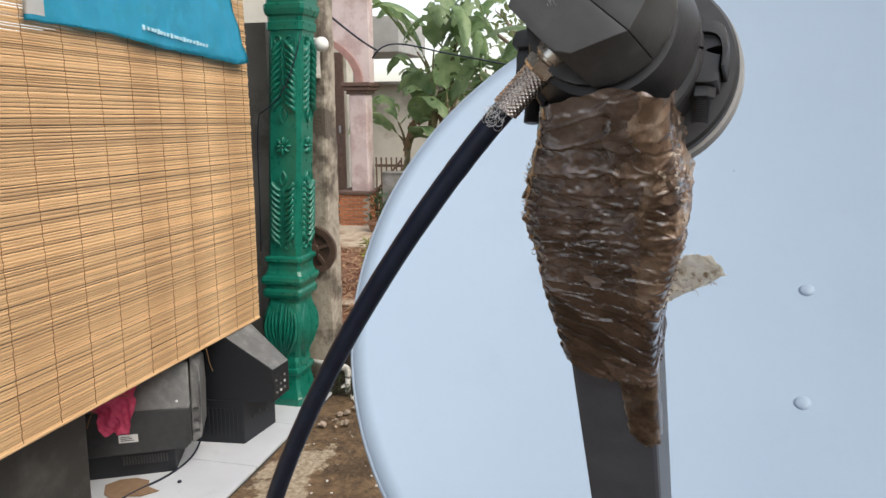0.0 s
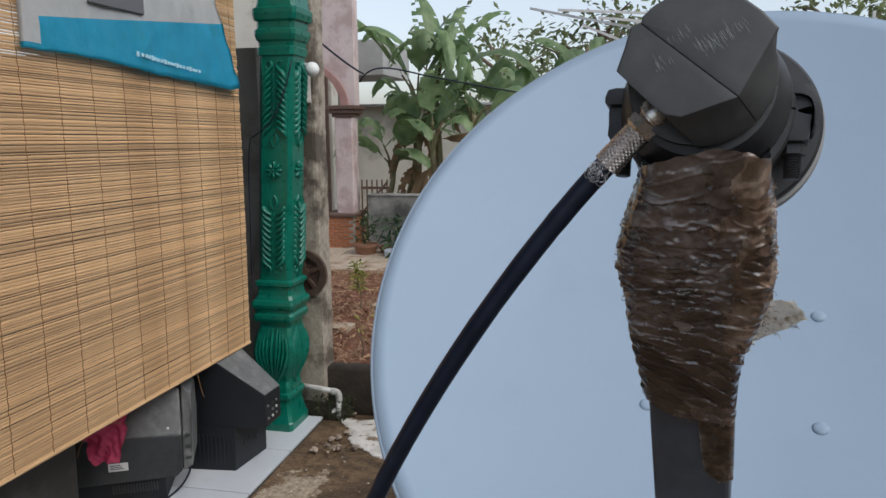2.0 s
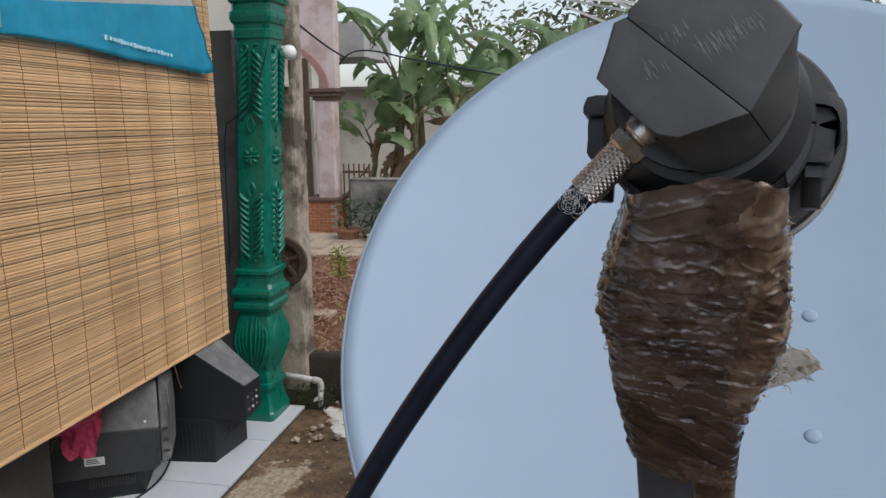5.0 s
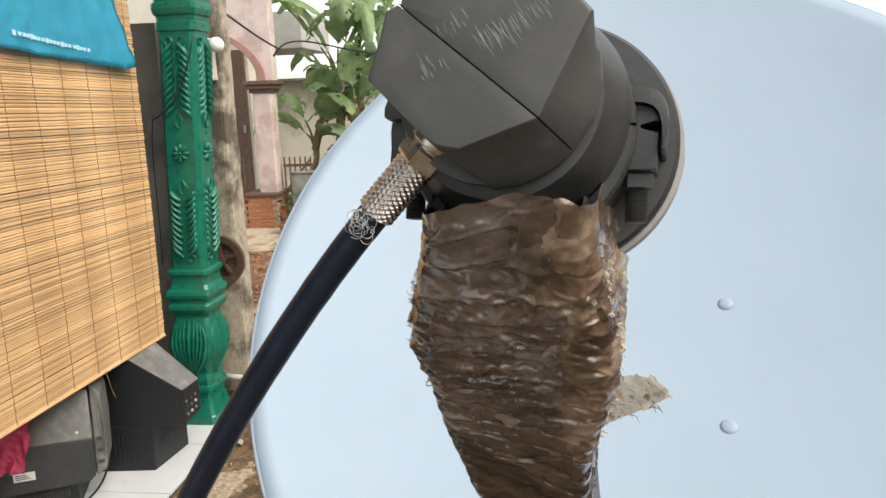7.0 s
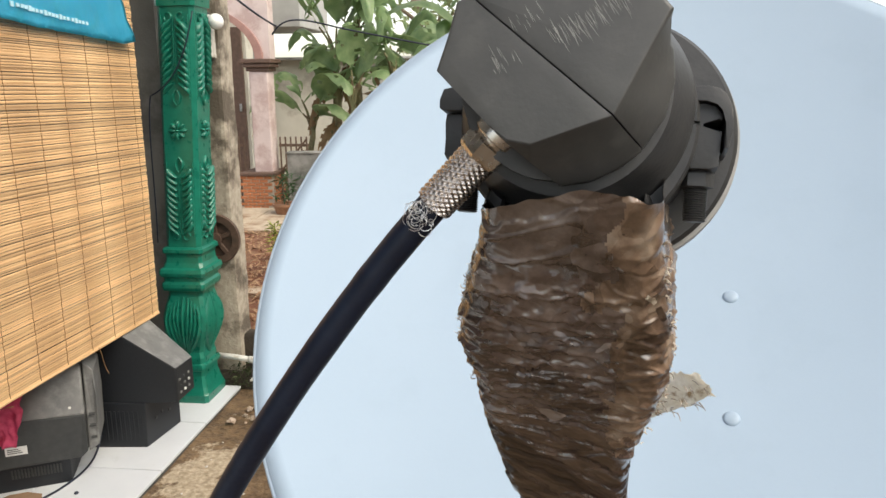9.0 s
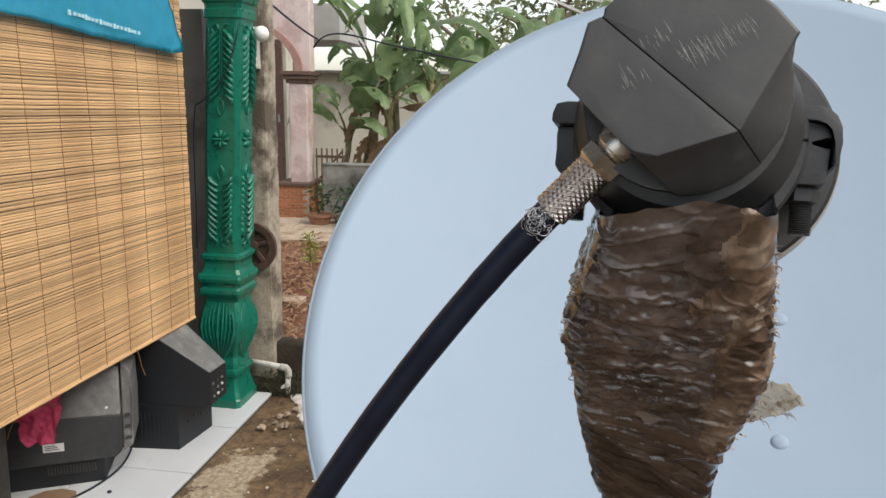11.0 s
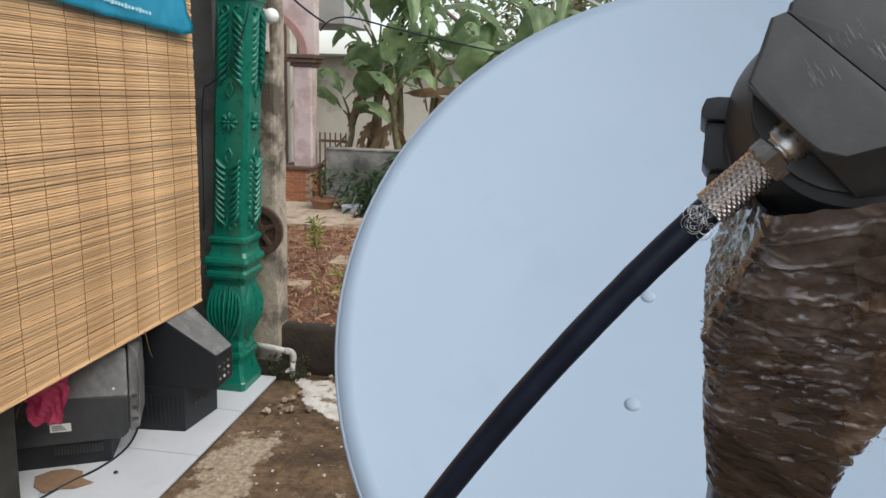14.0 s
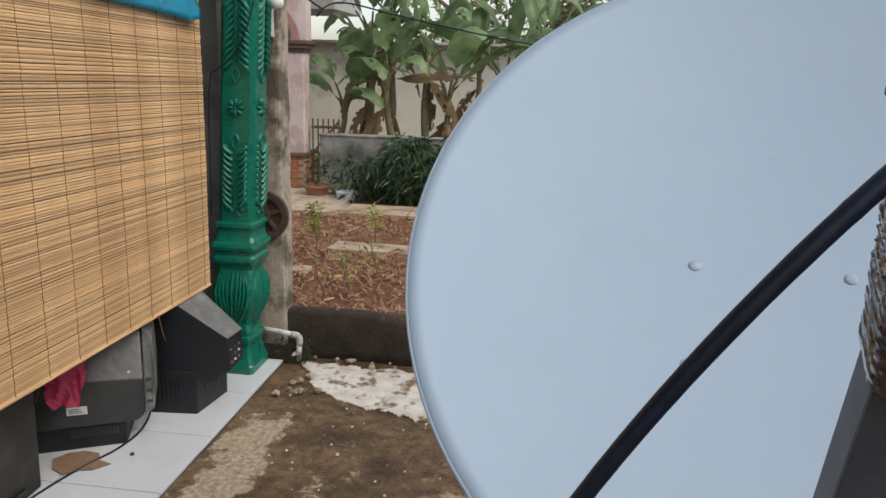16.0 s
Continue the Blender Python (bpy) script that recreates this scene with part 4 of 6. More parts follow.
coax_cable()

# ---- green porch column ----
COL = Vector((-1.335, 3.317, 0))


def lean(p):
    return Vector((p[0] + 0.052 * p[2], p[1] + 0.006 * p[2], p[2]))


def column_ring(z, h, c):
    return [lean(Vector((COL.x + x, COL.y + y, z))) for x, y in ((-h + c, -h), (h - c, -h), (h, -h + c), (h, h - c), (h - c, h), (-h + c, h), (-h, h - c), (-h, -h + c))]


def ridge(bm, face, pts, width, height):
    """A raised rounded stroke on a column face; pts are (across, z)."""
    rows = []
    n = len(pts)
    for i, (a, z) in enumerate(pts):
        a0, z0 = pts[max(i - 1, 0)]
        a1, z1 = pts[min(i + 1, n - 1)]
        d = Vector((a1 - a0, z1 - z0)).normalized()
        k = math.sin(math.pi * (0.12 + 0.80 * i / (n - 1))) ** 0.7
        w, h = width * k * 0.62, 1.9 * height * (0.4 + 0.6 * k)
        rows.append([bm.verts.new(lean(face(a + d.y * o * w, z - d.x * o * w, l * h))) for o, l in ((-1, -0.3), (-0.62, 0.62), (0, 1), (0.62, 0.62), (1, -0.3))])
    for r0, r1 in zip(rows, rows[1:]):
        for j in range(4):
            bm.faces.new((r0[j], r0[j + 1], r1[j + 1], r1[j]))


def green_column():
    col = thing("porch_column", COL, "glossy green moulded column with carved leaves and flowers", "column")
    prof = [(0, .107), (.035, .107), (.042, .103), (.07, .094), (.12, .082), (.145, .082), (.15, .091), (.163, .0925), (.176, .090), (.18, .080), (.205, .079), (.232, .072), (.26, .077), (.30, .089), (.34, .0975), (.38, .1005), (.42, .098), (.46, .090), (.50, .080), (.525, .079)]
    bm = bmesh.new()
    loft(bm, [column_ring(z, h, 0.014) for z, h in prof])
    part("pedestal", bm, M_GREEN, col)
    bm = bmesh.new()
    loft(bm, [column_ring(z, h, 0.012) for z, h in [(.525, .082), (.53, .096), (.545, .101), (.56, .100), (.572, .092), (.588, .093), (.596, .104), (.612, .108), (.628, .104), (.635, .094), (.655, .086), (.68, .083), (.695, .086), (.702, .094), (.718, .094), (.726, .085)]])
    part("base_moulding", bm, M_GREEN, col)
    bm = bmesh.new()
    loft(bm, [column_ring(z, .080, 0.017) for z in (.72, 1.2, 1.74)] + [column_ring(1.742, .087, 0.015), column_ring(1.775, .088, 0.015), column_ring(1.78, .083, 0.017)] + [column_ring(z, h, 0.014) for z, h in ((1.80, .084), (1.808, .091), (1.83, .097), (1.85, .097), (1.856, .089), (1.885, .089), (1.893, .099), (1.92, .104), (1.94, .104), (1.948, .092), (2.0, .085))] + [column_ring(2.35, .085, 0.017), column_ring(2.36, .10, 0.012), column_ring(2.45, .11, 0.01), column_ring(2.75, .11, 0.01)])
    part("shaft", bm, M_GREEN, col)

    def front(a, z, out):
        return Vector((COL.x + a, COL.y - 0.080 - out, z))

    def right(a, z, out):
        return Vector((COL.x + 0.080 + out, COL.y + a, z))

    for face in (front, right):
        bm = bmesh.new()
        for lo, hi, sgn in ((0.76, 1.13, 1), (1.33, 1.715, -1)):
            ht = hi - lo

            def zz(f):
                return lo + ht * f if sgn > 0 else hi - ht * f
            # border bead, double stem and feathered leaves
            for a in (-0.058, 0.058):
                ridge(bm, face, [(a, zz(0.02 + 0.9 * i / 12)) for i in range(13)], 0.006, 0.004)
            for a in (-0.006, 0.006):
                ridge(bm, face, [(a * (1 - 0.5 * i / 12), zz(0.03 + 0.72 * i / 12)) for i in range(13)], 0.006, 0.005)
            for s in (-1, 1):
                for i in range(10):
                    f = 0.10 + i * 0.074
                    ln = 0.135 - 0.004 * i
                    pts = [(s * (0.013 + 0.039 * math.sin(t * 1.75)), zz(f + ln * 1.15 * t - 0.03)) for t in (k / 6 for k in range(7))]
                    ridge(bm, face, pts, 0.021, 0.0125)
                # scroll at the foot of the panel
                ridge(bm, face, [(s * (0.026 + 0.015 * math.cos(t)), zz(0.045) + sgn * 0.017 * math.sin(t)) for t in (k * 0.55 for k in range(11))], 0.009, 0.007)
                # bud
                ridge(bm, face, [(s * 0.016 * math.sin(math.pi * k / 8), zz(0.80 + 0.18 * k / 8)) for k in range(9)], 0.010, 0.007)
        for k in range(8):
            a = 2 * math.pi * k / 8
            ridge(bm, face, [(math.cos(a) * r, 1.235 + math.sin(a) * r) for r in (0.007, 0.016, 0.026, 0.034, 0.040)], 0.018, 0.009)
        ridge(bm, face, [(-0.008, 1.235), (0, 1.235), (0.008, 1.235)], 0.016, 0.011)
        part("leaf_relief", bm, M_GREEN, col, smooth=True)
        # acanthus fan on the belly of the pedestal
        bm = bmesh.new()

        def belly(a, z, out, face=face):
            h = float(np.interp(z, [p[0] for p in prof], [p[1] for p in prof]))
            return face(a, z, out + h - 0.080)
        for s in (-1, 1):
            for i in range(4):
                pts = [(s * (0.006 + (0.018 + 0.018 * i) * math.sin(t * 2.2)), 0.255 + 0.24 * t - 0.012 * i) for t in (k / 7 for k in range(8))]
                ridge(bm, belly, pts, 0.016, 0.009)
        ridge(bm, belly, [(0, 0.25 + 0.25 * k / 6) for k in range(7)], 0.016, 0.011)
        part("acanthus_relief", bm, M_GREEN, col, smooth=True)
    return col


green_column()


def thin_wire(name, pts, r, mat, label):
    bm = bmesh.new()
    tube(bm, pts, r, 6)
    return single(name, bm, mat, label, "cable", smooth=True)


thin_wire("lamp_wire", bezier((-1.16, 3.235, 1.72), (-1.20, 3.205, 1.50), (-1.27, 3.20, 1.42), (-1.365, 3.215, 1.38), 16)
          + bezier((-1.365, 3.215, 1.38), (-1.40, 3.225, 1.25), (-1.385, 3.225, 1.0), (-1.40, 3.225, 0.75), 12)[1:], 0.003, M_CABLE, "thin black wire wound round the green column")

# ---- concrete post behind, with its lamp, wheel and pipe ----


def concrete_post():
    bm = bmesh.new()
    rows = []
    x0, x1, y0, y1 = -1.335, -1.169, 3.50, 3.645
    k = 9
    loop = [(x0 + (x1 - x0) * i / k, y0) for i in range(k)] + [(x1, y0 + (y1 - y0) * i / k) for i in range(k)] + [(x1 - (x1 - x0) * i / k, y1) for i in range(k)] + [(x0, y1 - (y1 - y0) * i / k) for i in range(k)]
    cx, cy = (x0 + x1) / 2, (y0 + y1) / 2
    for i in range(91):
        z = -0.06 + 2.8 * i / 90
        ring = []
        for x, y in loop:
            p = Vector((x, y, z))
            q = 0.003 * noise.noise(p * 7) + 0.002 * noise.noise(p * 30)
            corner = min(abs(x - x0), abs(x - x1)) < 0.001 and min(abs(y - y0), abs(y - y1)) < 0.001
            if corner:
                q -= 0.004 + 0.006 * noise.noise(Vector((x * 9, y * 9, z * 14)))
            d = Vector((x - cx, y - cy, 0)).normalized()
            ring.append(p + d * q)
        rows.append(ring)
    loft(bm, rows)
    single("concrete_post", bm, M_CONCRETE, "weathered grey concrete post with chipped edges", "post")


concrete_post()


def wall_lamp():
    lamp = thing("wall_lamp", (-1.22, 3.49, 1.56), "aged white lamp box with a bare white bulb", "lamp")
    bm = bmesh.new()
    box(bm, (-1.252, 3.440, 1.540), (-1.182, 3.497, 1.715), 0.004, None, 2)
    part("switch_box", bm, M_FIXTURE, lamp)
    d = Vector((0.88, -0.28, -0.38)).normalized()
    x = d.orthogonal().normalized()
    p = Vector((-1.218, 3.450, 1.722))
    m = basis(p, x, d.cross(x), d)
    bm = bmesh.new()
    lathe(bm, [(0.012, -0.012), (0.021, -0.008), (0.023, 0.0), (0.022, 0.03), (0.019, 0.032)], m, 20)
    part("lamp_holder", bm, M_HOLDER, lamp, "black lamp holder")
    bm = bmesh.new()
    prof = [(0.014, 0.028), (0.015, 0.040)]
    prof += [(0.034 * math.sin(a), 0.083 - 0.034 * math.cos(a)) for a in (0.55 + (math.pi - 0.56) * i / 12 for i in range(13))]
    lathe(bm, prof, m, 24)
    part("bulb", bm, M_BULB, lamp, "white frosted bulb", smooth=True)


wall_lamp()
thin_wire("lamp_lead", bezier((-1.195, 3.47, 1.565), (-1.19, 3.47, 1.52), (-1.22, 3.48, 1.47), (-1.25, 3.49, 1.42), 8), 0.003, M_CABLE, "short black lead below the lamp box")


def old_wheel():
    w = thing("old_wheel", (-1.25, 3.48, 0.60), "rusty brown spoked wheel hung on the concrete post", "wheel")
    m = pose(-1.25, 3.485, 0.712, 90, 0, 0)
    bm = bmesh.new()
    lathe(bm, [(0.085, -0.010), (0.118, -0.012), (0.120, 0.0), (0.118, 0.012), (0.085, 0.010), (0.085, -0.010)], m, 48)
    part("rim", bm, M_RUST, w)
    bm = bmesh.new()
    lathe(bm, [(0.004, -0.006), (0.030, -0.008), (0.030, 0.012), (0.004, 0.016)], m, 24)
    part("hub", bm, M_RUST, w)
    for k in range(5):
        bm = bmesh.new()
        box(bm, (0.022, -0.011, -0.006), (0.090, 0.011, 0.006), 0.003, m @ pose(0, 0, 0, 0, 0, 72 * k + 20))
        part("spoke", bm, M_RUST, w)
    bm = bmesh.new()
    lathe(bm, [(0.001, -0.011), (0.086, -0.011), (0.086, -0.009), (0.001, -0.009)], m, 32)
    part("back_plate", bm, M_RUST, w)


old_wheel()


def drain_pipe():
    p = thing("drain_pipe", (-1.09, 3.45, YARD_Z), "stained grey plastic drain pipe with an elbow", "pipe")
    bm = bmesh.new()
    tube(bm, [(-1.30, 3.475, 0.135), (-1.20, 3.468, 0.130), (-1.105, 3.458, 0.122)], 0.0135, 14)
    part("pipe_run", bm, M_PVC, p, smooth=True)
    bm = bmesh.new()
    tube(bm, bezier((-1.118, 3.459, 0.1225), (-1.080, 3.456, 0.121), (-1.077, 3.455, 0.115), (-1.079, 3.455, 0.075), 10), 0.0168, 14)
    part("elbow", bm, M_PVC, p, smooth=True)
    bm = bmesh.new()
    tube(bm, [(-1.079, 3.455, 0.09), (-1.083, 3.453, 0.02), (-1.087, 3.450, -0.045)], 0.0135, 14)
    part("down_pipe", bm, M_PVC, p, smooth=True)
    bm = bmesh.new()
    tube(bm, [(-1.175, 3.46, -0.028), (-1.14, 3.458, -0.012), (-1.095, 3.455, 0.03)], 0.010, 12)
    part("branch_pipe", bm, M_PVC, p, smooth=True)


drain_pipe()

# ---- bamboo blind ----
BLIND_X = -1.346


def bamboo_blind():
    blind = thing("bamboo_blind", (BLIND_X, 2.1, 0.47), "unrolled warm brown bamboo slat blind bound with cords", "blind")
    rnd = random.Random(3)
    y0, y1 = 0.75, 3.085
    meshes = {}
    for k in range(14):
        bm = bmesh.new()
        wd = (0.0052, 0.0066, 0.0074, 0.0080, 0.0086, 0.0095, 0.0112)[k % 7]
        n, rings = 14, []
        ph = rnd.uniform(0, 50)
        for i in range(n + 1):
            y = (i / n - 0.5) * (y1 - y0)
            dz = 0.0016 * noise.noise(Vector((y * 1.3, ph, 0))) - 0.019 * (y - (y1 - y0) / 2)
            dx = 0.0012 * noise.noise(Vector((y * 2.1, ph, 4)))
            h = wd / 2 * (1 + 0.10 * noise.noise(Vector((y * 4, ph, 9))))
            rings.append([Vector((dx + a, y, dz + b * h)) for a, b in ((-0.0012, -1), (0.0004, -1), (0.0015, -0.45), (0.0017, 0.2), (0.0006, 1), (-0.0012, 1))])
        loft(bm, rings)
        meshes[k] = (finish(bm, "slat", M_BLIND), wd)
    z, count = 0.478, 0
    while z < 2.30:
        k = rnd.randrange(14)
        me, wd = meshes[k]
        z += wd / 2
        dy = rnd.gauss(0, 0.0016)
        bow = 0.010 * math.sin((z - 0.47) * 1.7)
        ob = piece("slat", me, pose(BLIND_X + bow - 0.008 + rnd.uniform(-0.0007, 0.0007), (y0 + y1) / 2 + dy, z), blind)
        if rnd.random() < 0.5:
            ob.matrix_basis = ob.matrix_basis @ pose(0, 0, 0, rnd.gauss(0, 0.035), 0, 0)
        z += wd / 2 + rnd.choice((0.0003, 0.0005, 0.0008, 0.0014, 0.0023))
        count += 1
    # bottom rod
    bm = bmesh.new()
    tube(bm, [(BLIND_X - 0.008, y0, 0.476 + 0.019 * (y1 - y0)), (BLIND_X - 0.008, y1, 0.474)], 0.0062, 8)
    part("bottom_rod", bm, M_BLIND, blind)
    for j in range(16):
        y = 3.035 - 0.147 * j
        bm = bmesh.new()
        pts = []
        for i in range(190):
            z = 0.472 + (2.30 - 0.472) * i / 189 + 0.019 * (y1 - y)
            pts.append((BLIND_X - 0.008 + 0.010 * math.sin((z - 0.47) * 1.7) + 0.0020, y + 0.0016 * math.sin(i * 1.57) + 0.004 * noise.noise(Vector((z * 3, j, 0))), z))
        tube(bm, pts, 0.0011, 4)
        part("cord", bm, M_CORD, blind)


bamboo_blind()


def plastic_banner():
    ban = thing("plastic_banner", (-1.32, 2.4, 1.60), "blue and white plastic banner draped over the blind", "banner")
    bm = bmesh.new()
    ny, nz = 60, 26
    grid = []
    for i in range(ny + 1):
        u = i / ny
        row = []
        low = float(np.interp(u, [0, 0.1, 0.3, 0.5, 0.68, 0.85, 0.95, 1], [1.640, 1.642, 1.634, 1.610, 1.600, 1.587, 1.580, 1.590])) + 0.004 * noise.noise(Vector((u * 20, 0, 0)))
        for j in range(nz + 1):
            v = j / nz
            rim = 1.731 + (1.855 + 1.17 * u - 1.935) / 0.984 * 0.094
            z = low + (rim - low) * j / 10 if j <= 10 else rim + (2.28 - rim) * (j - 10) / (nz - 10)
            v = (z - low) / (2.28 - low)
            y = 1.855 + (3.025 - 0.22 * v * 1.3 + 0.006 * math.sin(v * 40) - 1.855) * u
            x = -1.322 + 0.008 * noise.noise(Vector((y * 4, z * 3, 0))) + 0.005 * noise.noise(Vector((y * 14, z * 9, 3))) + 0.003 * noise.noise(Vector((y * 34, z * 26, 7))) + 0.02 * u ** 6 * (1 - v) ** 3
            row.append(bm.verts.new((x, y, z)))
        grid.append(row)
    for i in range(ny):
        for j in range(nz):
            f = bm.faces.new((grid[i][j], grid[i + 1][j], grid[i + 1][j + 1], grid[i][j + 1]))
            f.material_index = 1 if j >= 10 or i < 4 and j >= 2 else 0
    bmesh.ops.solidify(bm, geom=bm.faces[:], thickness=0.0006)
    part("sheet", bm, (M_BLUE, M_WHITE_SHEET), ban, smooth=True)
    rnd = random.Random(9)
    for i in range(20):
        y = 2.35 + 0.38 * i / 19
        z = 1.668 - 0.030 * i / 19
        h = 0.011 if i % 4 else 0.016
        bm = bmesh.new()
        x = -1.3165 + 0.008 * noise.noise(Vector((y * 4, z * 3, 0))) + 0.005 * noise.noise(Vector((y * 14, z * 9, 3))) + 0.003 * noise.noise(Vector((y * 34, z * 26, 7)))
        box(bm, (x - 0.004, y - 0.0065, z - h / 2), (x, y + 0.0065, z + h / 2))
        part("printed_bar", bm, M_PRINT, ban)
    bm = bmesh.new()
    box(bm, (-1.322, 2.13, 1.795), (-1.310, 2.40, 1.86), 0.004)
    part("printed_block", bm, M_PRINT_GREY, ban)


plastic_banner()

# ---- old television sets ----


def black_television():
    tv = thing("television", (-1.45, 2.9, 0), "black tube television, its sloping back paler with dust and painted-in light", "television", "old televisions")
    bm = bmesh.new()
    prism(bm, [(-1.72, 2.765, 0.55), (-1.42, 2.785, 0.515), (-1.158, 2.812, 0.338), (-1.162, 2.815, 0.19), (-1.72, 2.765, 0.165)],
          [(-1.72, 3.16, 0.55), (-1.40, 3.02, 0.50), (-1.158, 2.960, 0.330), (-1.162, 2.965, 0.19), (-1.72, 3.16, 0.165)], 0.008)
    # upward faces get the paler colour: dust plus the light they catch
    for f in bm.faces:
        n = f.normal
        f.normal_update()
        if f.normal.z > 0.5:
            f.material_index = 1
    part("back_shell", bm, (M_TV_DARK, M_TV_PALE), tv)
    bm = bmesh.new()
    prism(bm, [(-1.70, 2.765, 0.19), (-1.292, 2.795, 0.19), (-1.297, 2.792, 0.0), (-1.70, 2.75, 0.0)],
          [(-1.70, 3.15, 0.19), (-1.262, 3.02, 0.19), (-1.268, 3.025, 0.0), (-1.70, 3.15, 0.0)], 0.004)
    part("base", bm, M_TV_DARK, tv)
    for i in range(9):
        x = -1.455 + 0.018 * i
        y = 2.756 + (x + 1.70) * 0.1035
        bm = bmesh.new()
        box(bm, (x - 0.0045, y - 0.0045, 0.03), (x + 0.0045, y + 0.012, 0.155), 0.001)
        part("vent_rib", bm, M_TV_DARK, tv)
    rnd = random.Random(5)
    for i in range(9):
        y, z = 2.84 + 0.035 * (i % 3) + rnd.uniform(-0.005, 0.005), 0.225 + 0.028 * (i // 3)
        bm = bmesh.new()
        box(bm, (-1.162, y - 0.005, z - 0.0045), (-1.1545, y + 0.005, z + 0.0045), 0.001)
        part("socket", bm, (M_TV_PALE, M_TV_GREY, M_TV_PALE, M_PVC)[(i * 3) % 4], tv)
    for i, (y, z) in enumerate(((2.86, 0.10), (2.90, 0.11), (2.95, 0.095), (2.97, 0.12))):
        bm = bmesh.new()
        x = -1.296 + (y - 2.79) * 0.125
        box(bm, (x - 0.004, y - 0.007, z - 0.006), (x + 0.004, y + 0.007, z + 0.006), 0.001)
        part("socket", bm, M_TV_GREY, tv)


black_television()


def grey_television():
    tv = thing("television", (-1.60, 2.6, 0), "dusty grey tube television seen from its back", "television", "old televisions")
    m = Matrix.Translation((-1.43, 2.513, 0)) @ Matrix.Rotation(radians(26.0), 4, "Z")

    def w(pts):
        return [m @ Vector(p) for p in pts]
    # local: x along the near side (negative to the left), y away, z up
    bm = bmesh.new()
    prism(bm, w([(-0.62, -0.02, 0.095), (0.035, -0.02, 0.105), (0.058, -0.03, 0.13), (0.062, -0.03, 0.275), (-0.62, -0.03, 0.295)]),
          w([(-0.62, 0.40, 0.095), (0.035, 0.19, 0.105), (0.052, 0.18, 0.13), (0.056, 0.175, 0.275), (-0.62, 0.40, 0.295)]), 0.007)
    part("back_shell", bm, M_TV_GREY, tv)
    # upper shell coloured paler for dust and for light from above
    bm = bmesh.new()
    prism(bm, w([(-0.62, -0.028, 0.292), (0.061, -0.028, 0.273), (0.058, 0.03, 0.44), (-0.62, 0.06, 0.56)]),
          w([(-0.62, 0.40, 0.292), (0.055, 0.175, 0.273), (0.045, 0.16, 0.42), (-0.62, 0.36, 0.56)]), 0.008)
    part("sloping_top", bm, M_TV_PALE, tv, "upper shell paler with dust and painted-in light")
    bm = bmesh.new()
    prism(bm, w([(-0.60, 0.000, 0.0), (-0.012, 0.012, 0.0), (-0.008, 0.004, 0.10), (-0.60, -0.006, 0.10)]),
          w([(-0.60, 0.38, 0.0), (0.0, 0.20, 0.0), (0.0, 0.20, 0.10), (-0.60, 0.38, 0.10)]), 0.005)
    part("base", bm, M_TV_DARK, tv)
    for i in range(16):
        bm = bmesh.new()
        x = -0.20 + 0.0105 * i
        box(bm, (x - 0.0028, 0.0005, 0.050), (x + 0.0028, 0.020, 0.085), 0.0, m)
        part("vent_rib", bm, M_TV_GREY, tv)
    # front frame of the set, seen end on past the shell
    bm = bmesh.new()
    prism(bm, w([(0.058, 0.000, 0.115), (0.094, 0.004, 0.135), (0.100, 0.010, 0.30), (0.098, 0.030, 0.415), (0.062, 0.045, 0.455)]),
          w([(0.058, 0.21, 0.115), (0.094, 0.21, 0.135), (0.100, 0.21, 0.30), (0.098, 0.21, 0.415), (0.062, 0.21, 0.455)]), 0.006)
    part("front_frame", bm, M_TV_PALE, tv, "paler grey front frame")
    for i in range(3):
        bm = bmesh.new()
        box(bm, (0.070, -0.001, 0.165 + 0.045 * i), (0.090, 0.012, 0.172 + 0.045 * i), 0.001, m)
        part("ledge", bm, M_TV_GREY, tv)
    bm = bmesh.new()
    lathe(bm, [(0.005, 0.0), (0.005, 0.003), (0.002, 0.004)], m @ pose(0.015, -0.024, 0.305, 70, 0, 0), 12)
    part("screw", bm, M_PVC, tv)
    bm = bmesh.new()
    box(bm, (-0.205, -0.0265, 0.155), (-0.135, -0.020, 0.187), 0.0005, m)
    sticker = part("rating_label", bm, M_PAPER, tv, "white rating label")
    for i in range(3):
        bm = bmesh.new()
        box(bm, (-0.198, -0.0275, 0.163 + 0.007 * i), (-0.150 - 0.006 * i, -0.026, 0.1655 + 0.007 * i), 0.0, m)
        part("text_bar", bm, M_INK, sticker)


grey_television()


def brown_television():
    tv = thing("television", (-1.85, 1.95, 0), "brown-grey tube television beside the tiles edge", "television", "old televisions")
    bm = bmesh.new()
    prism(bm, [(-2.2, 1.62, 0.0), (-1.545, 1.66, 0.0), (-1.535, 1.66, 0.40), (-2.2, 1.62, 0.46)], [(-2.2, 2.24, 0.0), (-1.567, 2.19, 0.0), (-1.555, 2.19, 0.38), (-2.2, 2.24, 0.46)], 0.008)
    part("back_shell", bm, M_TV_BROWN, tv)
    bm = bmesh.new()
    box(bm, (-1.565, 1.75, 0.03), (-1.545, 2.10, 0.05), 0.003)
    part("foot_rail", bm, M_TV_DARK, tv)


brown_television()


